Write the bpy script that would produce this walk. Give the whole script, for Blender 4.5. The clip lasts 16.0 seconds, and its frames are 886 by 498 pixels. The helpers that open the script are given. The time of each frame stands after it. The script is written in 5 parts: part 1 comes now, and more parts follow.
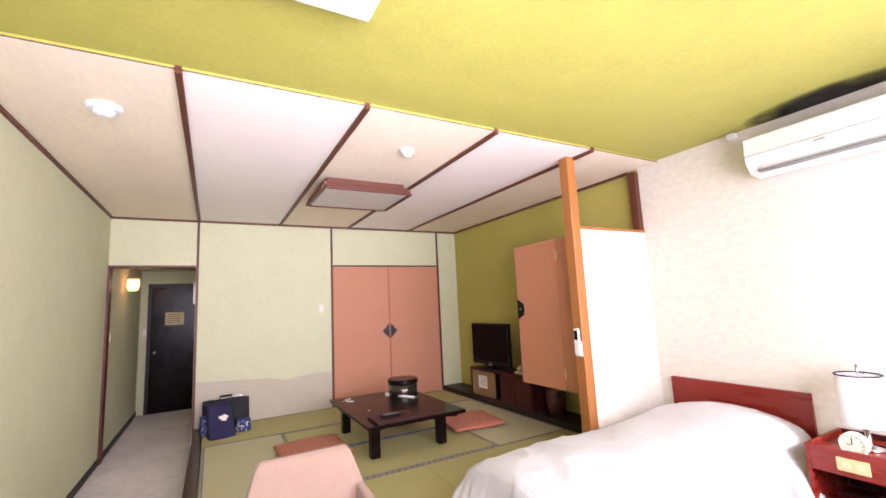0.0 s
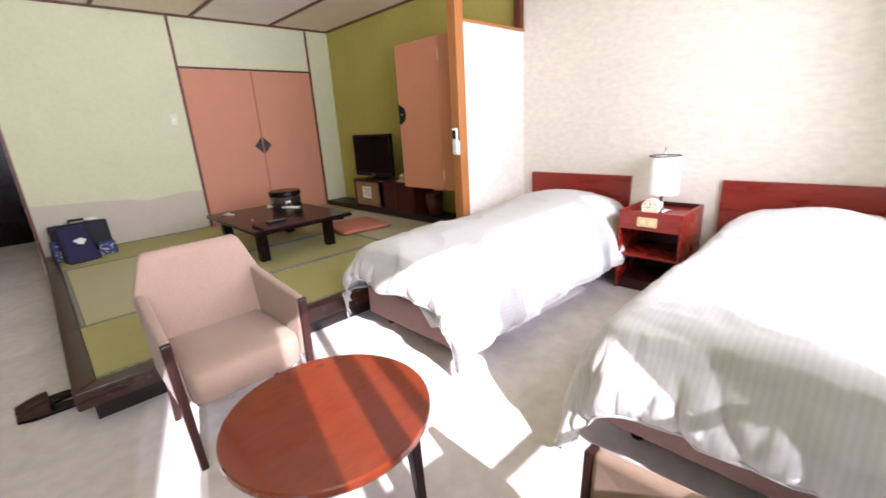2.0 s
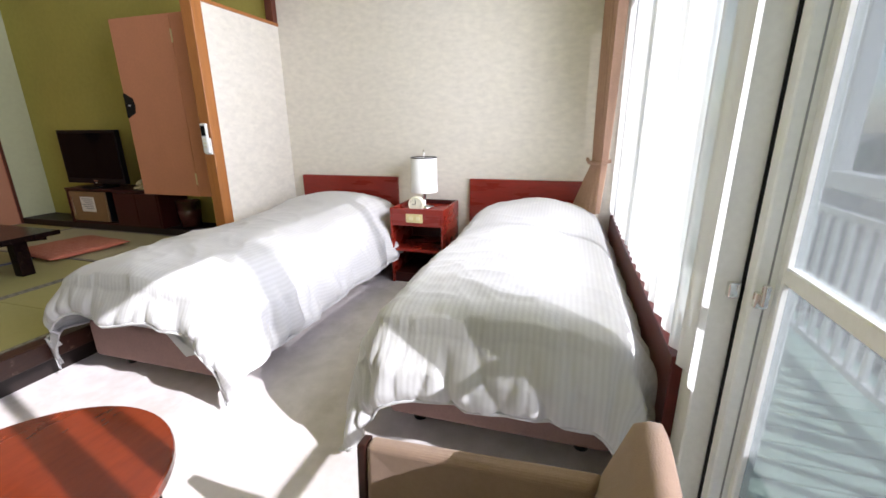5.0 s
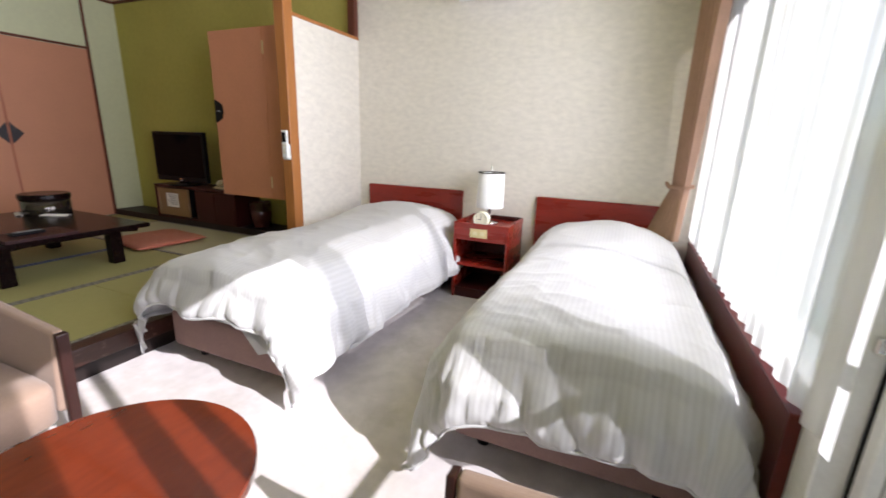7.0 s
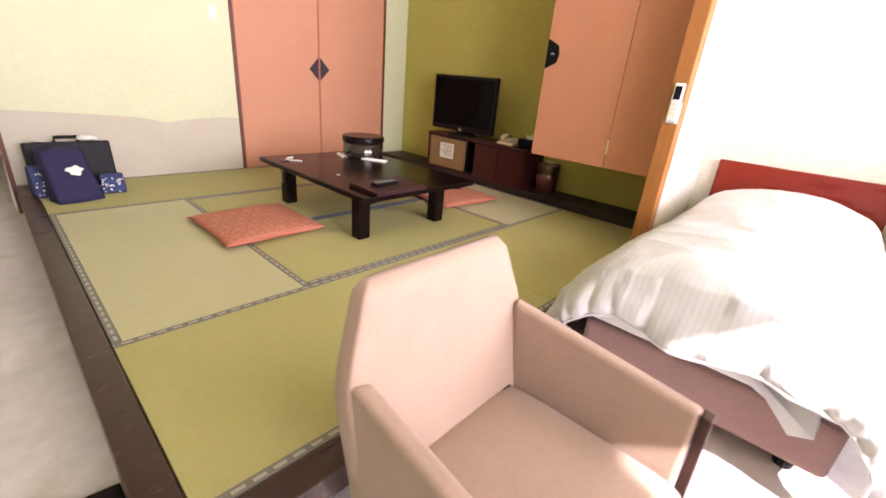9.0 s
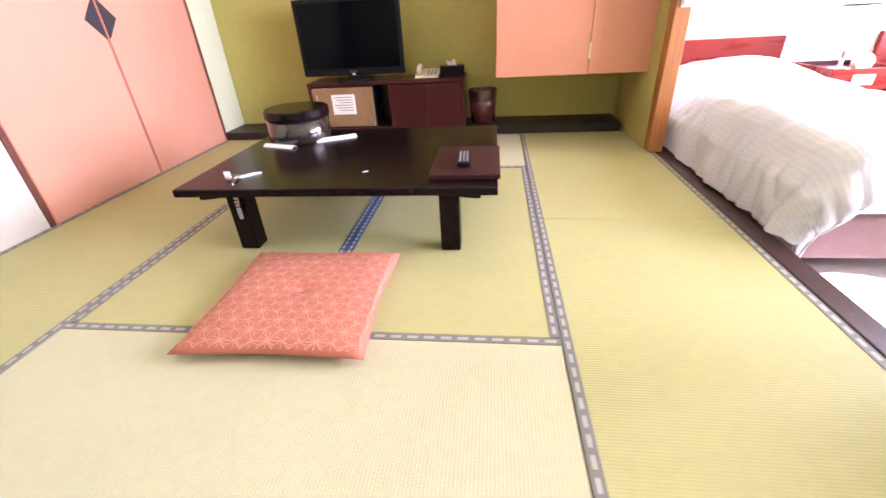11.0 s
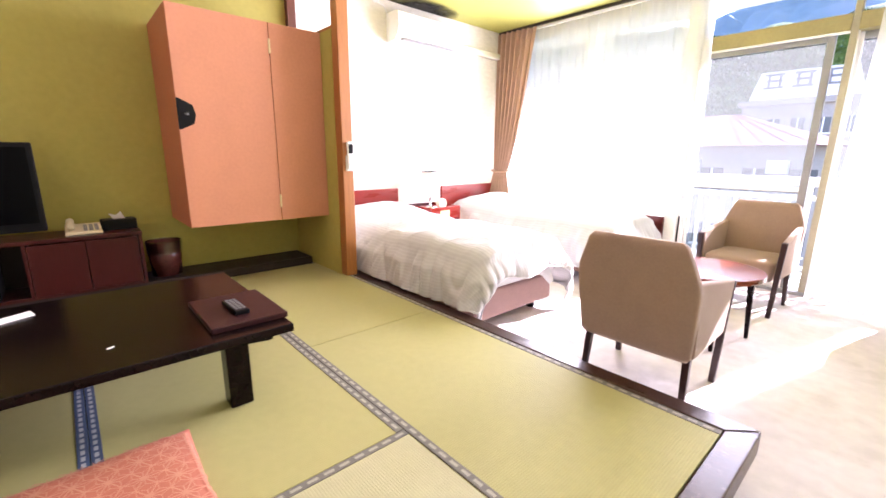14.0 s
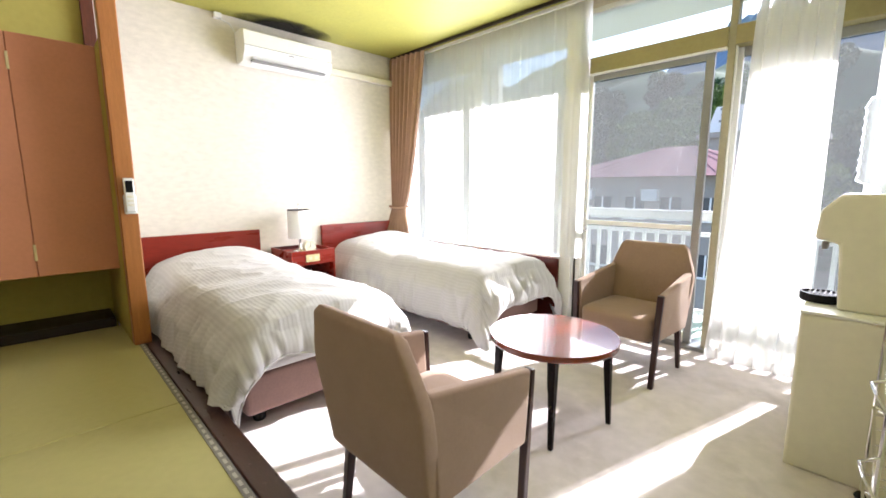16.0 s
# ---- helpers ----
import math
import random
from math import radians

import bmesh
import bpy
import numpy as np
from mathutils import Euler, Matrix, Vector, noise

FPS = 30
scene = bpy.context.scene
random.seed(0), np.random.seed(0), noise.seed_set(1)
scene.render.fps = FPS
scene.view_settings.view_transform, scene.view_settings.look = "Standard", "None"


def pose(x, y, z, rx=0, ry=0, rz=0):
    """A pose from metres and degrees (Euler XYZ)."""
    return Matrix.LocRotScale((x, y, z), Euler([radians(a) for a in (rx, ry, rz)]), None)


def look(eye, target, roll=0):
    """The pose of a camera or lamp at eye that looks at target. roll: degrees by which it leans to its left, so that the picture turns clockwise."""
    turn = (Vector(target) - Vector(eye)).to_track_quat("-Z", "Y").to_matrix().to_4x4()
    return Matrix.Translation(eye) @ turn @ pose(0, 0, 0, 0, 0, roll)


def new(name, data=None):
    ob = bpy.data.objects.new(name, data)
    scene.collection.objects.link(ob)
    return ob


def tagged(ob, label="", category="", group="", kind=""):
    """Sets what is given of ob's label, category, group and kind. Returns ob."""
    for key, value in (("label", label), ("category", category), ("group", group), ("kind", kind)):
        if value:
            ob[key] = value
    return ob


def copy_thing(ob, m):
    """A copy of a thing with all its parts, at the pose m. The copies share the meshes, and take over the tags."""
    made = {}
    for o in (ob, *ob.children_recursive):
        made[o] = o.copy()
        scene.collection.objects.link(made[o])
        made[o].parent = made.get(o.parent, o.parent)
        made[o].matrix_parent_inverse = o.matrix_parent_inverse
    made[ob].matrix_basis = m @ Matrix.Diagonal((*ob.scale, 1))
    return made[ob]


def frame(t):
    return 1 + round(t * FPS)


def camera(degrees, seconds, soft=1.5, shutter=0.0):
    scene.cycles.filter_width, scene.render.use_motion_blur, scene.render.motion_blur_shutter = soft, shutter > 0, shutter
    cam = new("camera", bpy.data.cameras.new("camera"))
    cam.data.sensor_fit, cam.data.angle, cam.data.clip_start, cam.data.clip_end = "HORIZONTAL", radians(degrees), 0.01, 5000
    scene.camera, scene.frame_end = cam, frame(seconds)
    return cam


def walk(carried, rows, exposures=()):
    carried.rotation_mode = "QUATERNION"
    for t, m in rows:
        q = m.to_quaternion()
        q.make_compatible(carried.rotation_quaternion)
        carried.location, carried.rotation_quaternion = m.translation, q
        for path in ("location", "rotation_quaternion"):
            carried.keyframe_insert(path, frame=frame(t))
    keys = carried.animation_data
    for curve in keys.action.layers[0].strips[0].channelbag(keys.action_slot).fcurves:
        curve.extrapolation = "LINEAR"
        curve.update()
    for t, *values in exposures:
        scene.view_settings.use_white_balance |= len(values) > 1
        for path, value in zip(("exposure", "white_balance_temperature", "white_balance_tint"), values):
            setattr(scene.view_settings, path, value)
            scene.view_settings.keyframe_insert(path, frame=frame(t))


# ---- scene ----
cam = camera(93.5, 16.0, 1.6, 0.22)
PATH = [
    (0, (0.414, -0.197, 1.54), (1.376, 1.537, 1.804), -2.8),
    (0.5, (0.405, -0.161, 1.498), (1.353, 1.594, 1.646), -2.5),
    (1, (0.393, -0.17, 1.425), (1.399, 1.558, 1.381), -1.3),
    (1.5, (0.352, -0.209, 1.362), (1.44, 1.431, 1.008), -2.2),
    (2, (0.354, -0.245, 1.337), (1.674, 1.143, 0.762), -3.4),
    (2.5, (0.404, -0.258, 1.307), (2.0, 0.764, 0.669), -3.2),
    (3, (0.381, -0.258, 1.317), (2.122, 0.491, 0.679), -2.6),
    (3.5, (0.375, -0.26, 1.319), (2.169, 0.359, 0.685), -2.2),
    (4, (0.41, -0.267, 1.296), (2.227, 0.286, 0.67), -2.0),
    (6.5, (0.458, -0.292, 1.249), (2.303, 0.311, 0.769), 1.0),
    (7, (0.45, -0.142, 1.263), (2.228, 0.621, 0.754), 1.8),
    (7.5, (0.518, 0.148, 1.307), (2.035, 1.365, 0.842), 6.2),
    (8, (0.45, 0.528, 1.258), (1.715, 1.958, 0.665), 5.2),
    (8.5, (0.316, 0.985, 1.261), (1.668, 2.305, 0.609), 4.3),
    (9, (0.202, 1.512, 1.196), (1.581, 2.752, 0.447), 5.2),
    (9.5, (0.092, 1.93, 1.176), (1.712, 2.693, 0.285), 1.7),
    (9.7, (0.079, 2.078, 1.157), (1.733, 2.79, 0.287), 0.3),
    (11.8, (0.108, 4.023, 1.099), (1.818, 3.68, 0.12), -4.1),
    (12, (0.113, 4.082, 1.085), (1.796, 3.548, 0.146), -4.2),
    (12.5, (0.151, 4.192, 1.073), (1.624, 3.092, 0.284), 1.2),
    (13, (0.154, 4.215, 1.142), (1.434, 2.765, 0.635), 1.1),
    (13.5, (0.147, 4.228, 1.171), (1.505, 2.84, 0.691), 0.9),
    (14, (0.021, 4.013, 1.2), (1.474, 2.71, 0.76), 0.5),
    (14.5, (-0.153, 3.678, 1.232), (1.312, 2.382, 0.817), 3.2),
    (15, (-0.177, 3.364, 1.234), (1.281, 2.067, 0.796), -0.1),
    (15.5, (-0.215, 3.022, 1.231), (1.199, 1.658, 0.857), -1.0),
    (16, (-0.244, 2.752, 1.235), (1.172, 1.371, 0.941), -0.1),
]
EXPOSURES = [
    (0, 1.55, 6150, 30), (1, 1.5, 6100, 29), (2, 1.25, 5950, 23), (3, 0.9, 5850, 17), (4.2, 0.76, 5850, 15), (6.3, 0.64, 5900, 15),
    (7, 0.63, 5950, 16), (7.5, 0.76, 6100, 18), (8, 1.15, 6250, 23), (8.5, 1.5, 6300, 26), (9, 2.0, 6350, 27), (9.7, 2.55, 5950, 28),
    (11.8, 3.0, 5350, 39), (12.5, 2.9, 5500, 37), (13, 2.85, 5700, 34), (14, 2.55, 5900, 31), (15, 2.0, 6000, 22), (16, 1.55, 6050, 16),
]
walk(cam, [(t, look(eye, target, roll)) for t, eye, target, roll in PATH], EXPOSURES)

# ---- world and sun ----
world = bpy.data.worlds.new("world")
scene.world = world
world.use_nodes = True
wn, wl = world.node_tree.nodes, world.node_tree.links
SUN_DIR = Vector((0.28, 1.0, -0.67)).normalized()
sky = wn.new("ShaderNodeTexSky")
sky.sky_type, sky.sun_disc = "NISHITA", False
sky.sun_elevation = math.asin(-SUN_DIR.z)
sky.sun_rotation = math.atan2(-SUN_DIR.x, -SUN_DIR.y)
wn["Background"].inputs[1].default_value = 0.15
wl.new(sky.outputs[0], wn["Background"].inputs[0])
sun = new("sun", bpy.data.lights.new("sun", "SUN"))
sun.data.energy, sun.data.angle, sun.data.color = 5.0, radians(0.53), (1.0, 0.95, 0.89)
sun.matrix_world = look((0, 0, 0), SUN_DIR)


def window_light(name, x0, x1, z0, z1, y, watts, spread, aside, up):
    """Sky light, and light thrown up by the sunlit balcony, that comes in through one opening of the window wall."""
    lamp = new(name, bpy.data.lights.new(name, "AREA"))
    lamp.data.shape, lamp.data.size, lamp.data.size_y = "RECTANGLE", x1 - x0, z1 - z0
    lamp.data.energy, lamp.data.color = watts, (0.98, 0.96, 1.0)
    lamp.data.spread = radians(spread)
    x, z = (x0 + x1) / 2, (z0 + z1) / 2
    lamp.matrix_world = look((x, y, z), (x + aside, y + 5, z + up))


window_light("window_light_gap", 0.62, 1.46, 1.0, 2.62, -0.56, 17, 100, 0.6, 0.9)
window_light("window_light_bed", 1.9, 3.3, 0.8, 2.62, -0.54, 26, 140, 0.0, 0.0)
window_light("window_light_west", -0.5, 0.40, 0.9, 2.62, -0.50, 11, 100, 0.0, 0.5)


# ---- materials ----
def mat(name, col, rough=0.6, metal=0.0, var=0.10, scale=6.0, bump=0.0, bscale=60.0, spec=0.5, sheen=0.0, rand=0.0, stretch=(1, 1, 1), coat=0.0):
    """A surface with cloudy variation at two scales, fine relief, and optional variation from piece to piece."""
    m = bpy.data.materials.new(name)
    m.use_nodes = True
    n, l = m.node_tree.nodes, m.node_tree.links
    b = n["Principled BSDF"]
    b.inputs["Roughness"].default_value, b.inputs["Metallic"].default_value = rough, metal
    b.inputs["Specular IOR Level"].default_value = spec
    b.inputs["Sheen Weight"].default_value = sheen
    b.inputs["Coat Weight"].default_value = coat
    co = n.new("ShaderNodeTexCoord")
    mp = n.new("ShaderNodeMapping")
    mp.inputs["Scale"].default_value = stretch
    l.new(co.outputs["Object"], mp.inputs[0])
    t1, t2 = n.new("ShaderNodeTexNoise"), n.new("ShaderNodeTexNoise")
    t1.inputs["Scale"].default_value, t1.inputs["Detail"].default_value = scale, 4
    t2.inputs["Scale"].default_value, t2.inputs["Detail"].default_value = scale * 9, 3
    add = n.new("ShaderNodeMath")
    add.operation = "ADD"
    for t, k in ((t1, 0), (t2, 1)):
        l.new(mp.outputs[0], t.inputs["Vector"])
        l.new(t.outputs["Fac"], add.inputs[k])
    out = add.outputs[0]
    if rand:
        info = n.new("ShaderNodeObjectInfo")
        mad = n.new("ShaderNodeMath")
        mad.operation, mad.inputs[1].default_value = "MULTIPLY_ADD", rand
        l.new(info.outputs["Random"], mad.inputs[0])
        l.new(out, mad.inputs[2])
        out = mad.outputs[0]
    rng = n.new("ShaderNodeMapRange")
    rng.inputs["From Min"].default_value, rng.inputs["From Max"].default_value = 0.6, 1.4 + rand
    rng.inputs["To Min"].default_value, rng.inputs["To Max"].default_value = 1 - var, 1 + var
    l.new(out, rng.inputs["Value"])
    mul = n.new("ShaderNodeMix")
    mul.data_type, mul.blend_type = "RGBA", "MULTIPLY"
    mul.inputs["Factor"].default_value = 1.0
    mul.inputs["A"].default_value = (*col, 1)
    l.new(rng.outputs[0], mul.inputs["B"])
    l.new(mul.outputs["Result"], b.inputs["Base Color"])
    rr = n.new("ShaderNodeMapRange")
    rr.inputs["To Min"].default_value, rr.inputs["To Max"].default_value = max(0.02, rough - 0.08), min(1, rough + 0.08)
    l.new(t1.outputs["Fac"], rr.inputs["Value"])
    l.new(rr.outputs[0], b.inputs["Roughness"])
    if bump:
        t3 = n.new("ShaderNodeTexNoise")
        t3.inputs["Scale"].default_value, t3.inputs["Detail"].default_value = bscale, 3
        l.new(mp.outputs[0], t3.inputs["Vector"])
        bp = n.new("ShaderNodeBump")
        bp.inputs["Strength"].default_value, bp.inputs["Distance"].default_value = bump, 0.004
        l.new(t3.outputs["Fac"], bp.inputs["Height"])
        l.new(bp.outputs[0], b.inputs["Normal"])
    return m


def tune(m, wave_scale, axis, strength, colour_to=None, amount=0.5, coords="Object", dist=0.0):
    """Adds fine straight ribs to a material: relief, and a second colour where given."""
    n, l = m.node_tree.nodes, m.node_tree.links
    b = n["Principled BSDF"]
    co, w = n.new("ShaderNodeTexCoord"), n.new("ShaderNodeTexWave")
    w.bands_direction = axis
    w.inputs["Scale"].default_value, w.inputs["Distortion"].default_value = wave_scale, dist
    l.new(co.outputs[coords], w.inputs["Vector"])
    if strength:
        bp = n.new("ShaderNodeBump")
        bp.inputs["Strength"].default_value, bp.inputs["Distance"].default_value = strength, 0.003
        l.new(w.outputs["Fac"], bp.inputs["Height"])
        old = b.inputs["Normal"].links
        if old:
            l.new(old[0].from_socket, bp.inputs["Normal"])
        l.new(bp.outputs[0], b.inputs["Normal"])
    if colour_to:
        src = b.inputs["Base Color"].links[0].from_socket
        mx, f = n.new("ShaderNodeMix"), n.new("ShaderNodeMath")
        mx.data_type = "RGBA"
        f.operation, f.inputs[1].default_value = "MULTIPLY", amount
        l.new(w.outputs["Fac"], f.inputs[0])
        l.new(f.outputs[0], mx.inputs["Factor"])
        l.new(src, mx.inputs["A"])
        mx.inputs["B"].default_value = (*colour_to, 1)
        l.new(mx.outputs["Result"], b.inputs["Base Color"])
    return m



def worn(m, colour, scale, level, stretch=(1, 1, 1)):
    """Adds scattered rubbed or soiled marks with soft, broken edges."""
    n, l = m.node_tree.nodes, m.node_tree.links
    b = n["Principled BSDF"]
    co, mp, nz, rp, mx = n.new("ShaderNodeTexCoord"), n.new("ShaderNodeMapping"), n.new("ShaderNodeTexNoise"), n.new("ShaderNodeMapRange"), n.new("ShaderNodeMix")
    mp.inputs["Scale"].default_value = stretch
    nz.inputs["Scale"].default_value, nz.inputs["Detail"].default_value, nz.inputs["Roughness"].default_value = scale, 6, 0.7
    rp.inputs["From Min"].default_value, rp.inputs["From Max"].default_value = level, level + 0.12
    mx.data_type = "RGBA"
    mx.inputs["B"].default_value = (*colour, 1)
    l.new(co.outputs["Object"], mp.inputs[0])
    l.new(mp.outputs[0], nz.inputs["Vector"])
    l.new(nz.outputs["Fac"], rp.inputs["Value"])
    l.new(rp.outputs[0], mx.inputs["Factor"])
    l.new(b.inputs["Base Color"].links[0].from_socket, mx.inputs["A"])
    l.new(mx.outputs["Result"], b.inputs["Base Color"])
    return m


CARPET = mat("carpet", (0.66, 0.61, 0.60), 0.95, var=0.16, scale=1.3, bump=0.5, bscale=260, spec=0.1, sheen=0.2)
worn(CARPET, (0.57, 0.525, 0.505), 2.2, 0.52)
PALE_WALL = mat("pale_green_wallpaper", (0.59, 0.61, 0.40), 0.8, var=0.05, scale=2.5, bump=0.25, bscale=180, spec=0.2)
OLIVE_WALL = mat("olive_wallpaper", (0.43, 0.39, 0.10), 0.8, var=0.07, scale=2.5, bump=0.25, bscale=180, spec=0.2)
OLIVE_CEIL = mat("olive_ceiling_paper", (0.40, 0.385, 0.085), 0.6, var=0.10, scale=5, bump=0.35, bscale=40, spec=0.3)
worn(OLIVE_CEIL, (0.60, 0.56, 0.33), 9, 0.67, (1, 0.5, 1))
CREAM_WALL = mat("mottled_cream_wallpaper", (0.71, 0.67, 0.59), 0.75, var=0.13, scale=15, bump=0.3, bscale=70, spec=0.25, stretch=(1, 1.0, 2.2))
WAINSCOT = mat("grey_beige_wall_patch", (0.50, 0.46, 0.36), 0.85, var=0.06, scale=5, bump=0.2, bscale=120)
CEIL_WHITE = mat("white_ceiling_panel", (0.86, 0.815, 0.77), 0.8, var=0.04, scale=4, bump=0.15, bscale=120)
CEIL_TAN = mat("tan_ceiling_panel", (0.82, 0.73, 0.58), 0.8, var=0.07, scale=4, bump=0.15, bscale=120, stretch=(1, 0.3, 1))
BATTEN = mat("red_brown_batten_wood", (0.11, 0.03, 0.014), 0.5, var=0.25, scale=12, stretch=(1, 1, 0.2))
POST = mat("orange_brown_post_wood", (0.36, 0.14, 0.035), 0.4, var=0.22, scale=14, bump=0.1, bscale=60, stretch=(4, 4, 0.25))
DARKWOOD = mat("dark_stained_wood", (0.012, 0.006, 0.005), 0.5, var=0.3, scale=10, bump=0.1, bscale=80, stretch=(0.3, 3, 3))
TRIMWOOD = mat("dark_brown_edge_board", (0.040, 0.015, 0.010), 0.3, var=0.3, scale=10, bump=0.15, bscale=60, stretch=(0.4, 3, 3))
worn(TRIMWOOD, (0.16, 0.10, 0.075), 26, 0.60, (1, 1, 1))
CHAIRWOOD = mat("dark_red_brown_chair_wood", (0.030, 0.010, 0.008), 0.35, var=0.3, scale=12, stretch=(3, 3, 0.3), spec=0.4)
LACQUER = mat("dark_lacquer", (0.007, 0.003, 0.003), 0.22, var=0.25, scale=5, spec=0.15)
BROWNRED = mat("red_brown_laminate", (0.045, 0.008, 0.007), 0.32, var=0.2, scale=8, stretch=(1, 1, 0.2), spec=0.3)
MAHOG = mat("mahogany_veneer", (0.21, 0.017, 0.009), 0.28, var=0.2, scale=7, stretch=(1, 0.3, 2), spec=0.35, coat=0.1)
MAHOG_DARK = mat("dark_mahogany_board", (0.085, 0.011, 0.008), 0.35, var=0.2, scale=7, stretch=(0.3, 1, 2), spec=0.3)
TABLETOP = mat("polished_veneer", (0.165, 0.024, 0.006), 0.2, var=0.2, scale=6, stretch=(0.3, 1, 2), spec=0.6, coat=0.6)
PINK = mat("salmon_paper", (0.53, 0.25, 0.15), 0.7, var=0.05, scale=5, bump=0.15, bscale=150, spec=0.25)
SALMON = mat("salmon_orange_paper", (0.55, 0.24, 0.13), 0.7, var=0.06, scale=5, bump=0.15, bscale=150, spec=0.25)
BRONZE = mat("dark_bronze", (0.03, 0.025, 0.028), 0.5, var=0.2, scale=20)
PINK_EDGE = mat("salmon_edge", (0.46, 0.16, 0.09), 0.6, var=0.1, scale=6)
TATAMI = mat("woven_rush", (0.43, 0.405, 0.17), 0.6, var=0.10, scale=3, bump=0.2, bscale=200, rand=0.5, spec=0.3)
# Same rush turned across; its view-dependent sheen is painted in as a paler colour.
TATAMI_Y = mat("woven_rush_cross_sheen", (0.48, 0.46, 0.28), 0.6, var=0.10, scale=3, bump=0.2, bscale=200, rand=0.5, spec=0.3)
tune(TATAMI, 34, "X", 0.3, (0.34, 0.30, 0.10), 0.2)
tune(TATAMI_Y, 34, "Y", 0.2, (0.34, 0.30, 0.12), 0.10)
WHITE = mat("white_plastic", (0.78, 0.78, 0.75), 0.4, var=0.04, scale=4)
IVORY = mat("ivory_painted_metal", (0.72, 0.69, 0.54), 0.4, var=0.05, scale=3)
BLACK = mat("black_plastic", (0.005, 0.005, 0.006), 0.4, var=0.2, scale=8, spec=0.15)
SCREEN = mat("black_glossy_screen", (0.002, 0.002, 0.0025), 0.10, var=0.1, scale=2, spec=0.06)
GREY = mat("grey_plastic", (0.22, 0.22, 0.22), 0.5, var=0.1, scale=6)
CHROME = mat("chrome", (0.75, 0.74, 0.72), 0.15, 1.0, var=0.05, scale=8)
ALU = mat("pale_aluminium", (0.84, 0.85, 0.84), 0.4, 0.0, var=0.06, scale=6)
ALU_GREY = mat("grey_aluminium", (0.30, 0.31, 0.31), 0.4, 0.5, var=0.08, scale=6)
OLIVE_FRAME = mat("olive_painted_window_bar", (0.31, 0.27, 0.125), 0.5, var=0.1, scale=5)
# Post colour made paler than OLIVE_FRAME to carry the glare around it.
OLIVE_GLARE = mat("glare_paled_olive_post", (0.36, 0.335, 0.235), 0.5, var=0.1, scale=5)
LINEN = mat("white_bed_linen", (0.56, 0.555, 0.56), 0.75, var=0.03, scale=5, bump=0.35, bscale=16, spec=0.2, sheen=0.2)
tune(LINEN, 14, "Y", 0.15, (0.44, 0.435, 0.435), 0.33, "UV")
BEDBASE = mat("mauve_brown_bed_fabric", (0.26, 0.16, 0.14), 0.9, var=0.12, scale=12, bump=0.4, bscale=300)
UPHOL = mat("beige_woven_upholstery", (0.32, 0.22, 0.166), 0.9, var=0.08, scale=10, bump=0.4, bscale=400, spec=0.15, sheen=0.2)
DRAPE = mat("dusty_pink_curtain_cloth", (0.46, 0.29, 0.21), 0.85, var=0.1, scale=12, bump=0.2, bscale=300)
CUSHION = mat("salmon_cushion_cloth", (0.47, 0.15, 0.09), 0.8, var=0.08, scale=8, bump=0.2, bscale=200)
NAVY = mat("navy_cloth", (0.018, 0.015, 0.06), 0.85, var=0.2, scale=9, bump=0.3, bscale=200)
BLUEPAT = mat("blue_patterned_cloth", (0.035, 0.05, 0.14), 0.85, var=0.5, scale=22, bump=0.2, bscale=120)
LEATHER = mat("black_leather", (0.008, 0.009, 0.011), 0.55, var=0.2, scale=10, bump=0.2, bscale=200, spec=0.2)
CREAM = mat("cream_plastic", (0.70, 0.62, 0.40), 0.5, var=0.05, scale=5)
PAPER = mat("white_paper", (0.78, 0.75, 0.70), 0.8, var=0.05, scale=9)
PLATE = mat("yellowed_plate", (0.62, 0.52, 0.26), 0.5, var=0.1, scale=9)
DIFFUSER = mat("frosted_lamp_panel", (0.55, 0.53, 0.48), 0.5, var=0.05, scale=3)
SHADE = mat("white_lampshade_cloth", (0.80, 0.80, 0.80), 0.8, var=0.04, scale=9, bump=0.2, bscale=300)
DECK = mat("pale_green_deck", (0.40, 0.52, 0.44), 0.7, var=0.1, scale=3)
RAILWHITE = mat("white_painted_rail", (0.80, 0.80, 0.78), 0.5, var=0.05, scale=5)


def lace_material():
    m = bpy.data.materials.new("white_lace_voile")
    m.use_nodes = True
    n, l = m.node_tree.nodes, m.node_tree.links
    n.remove(n["Principled BSDF"])
    tr, tl, df = n.new("ShaderNodeBsdfTransparent"), n.new("ShaderNodeBsdfTranslucent"), n.new("ShaderNodeBsdfDiffuse")
    tl.inputs[0].default_value, df.inputs[0].default_value = (0.95, 0.945, 0.93, 1), (0.88, 0.875, 0.85, 1)
    co, w = n.new("ShaderNodeTexCoord"), n.new("ShaderNodeTexNoise")
    w.inputs["Scale"].default_value = 3
    l.new(co.outputs["Object"], w.inputs["Vector"])
    rg = n.new("ShaderNodeMapRange")
    rg.inputs["To Min"].default_value, rg.inputs["To Max"].default_value = 0.70, 0.80
    l.new(w.outputs["Fac"], rg.inputs["Value"])
    a, b = n.new("ShaderNodeMixShader"), n.new("ShaderNodeMixShader")
    a.inputs[0].default_value = 0.22
    l.new(tl.outputs[0], a.inputs[1])
    l.new(df.outputs[0], a.inputs[2])
    l.new(rg.outputs[0], b.inputs[0])
    l.new(tr.outputs[0], b.inputs[1])
    l.new(a.outputs[0], b.inputs[2])
    l.new(b.outputs[0], n["Material Output"].inputs[0])
    return m


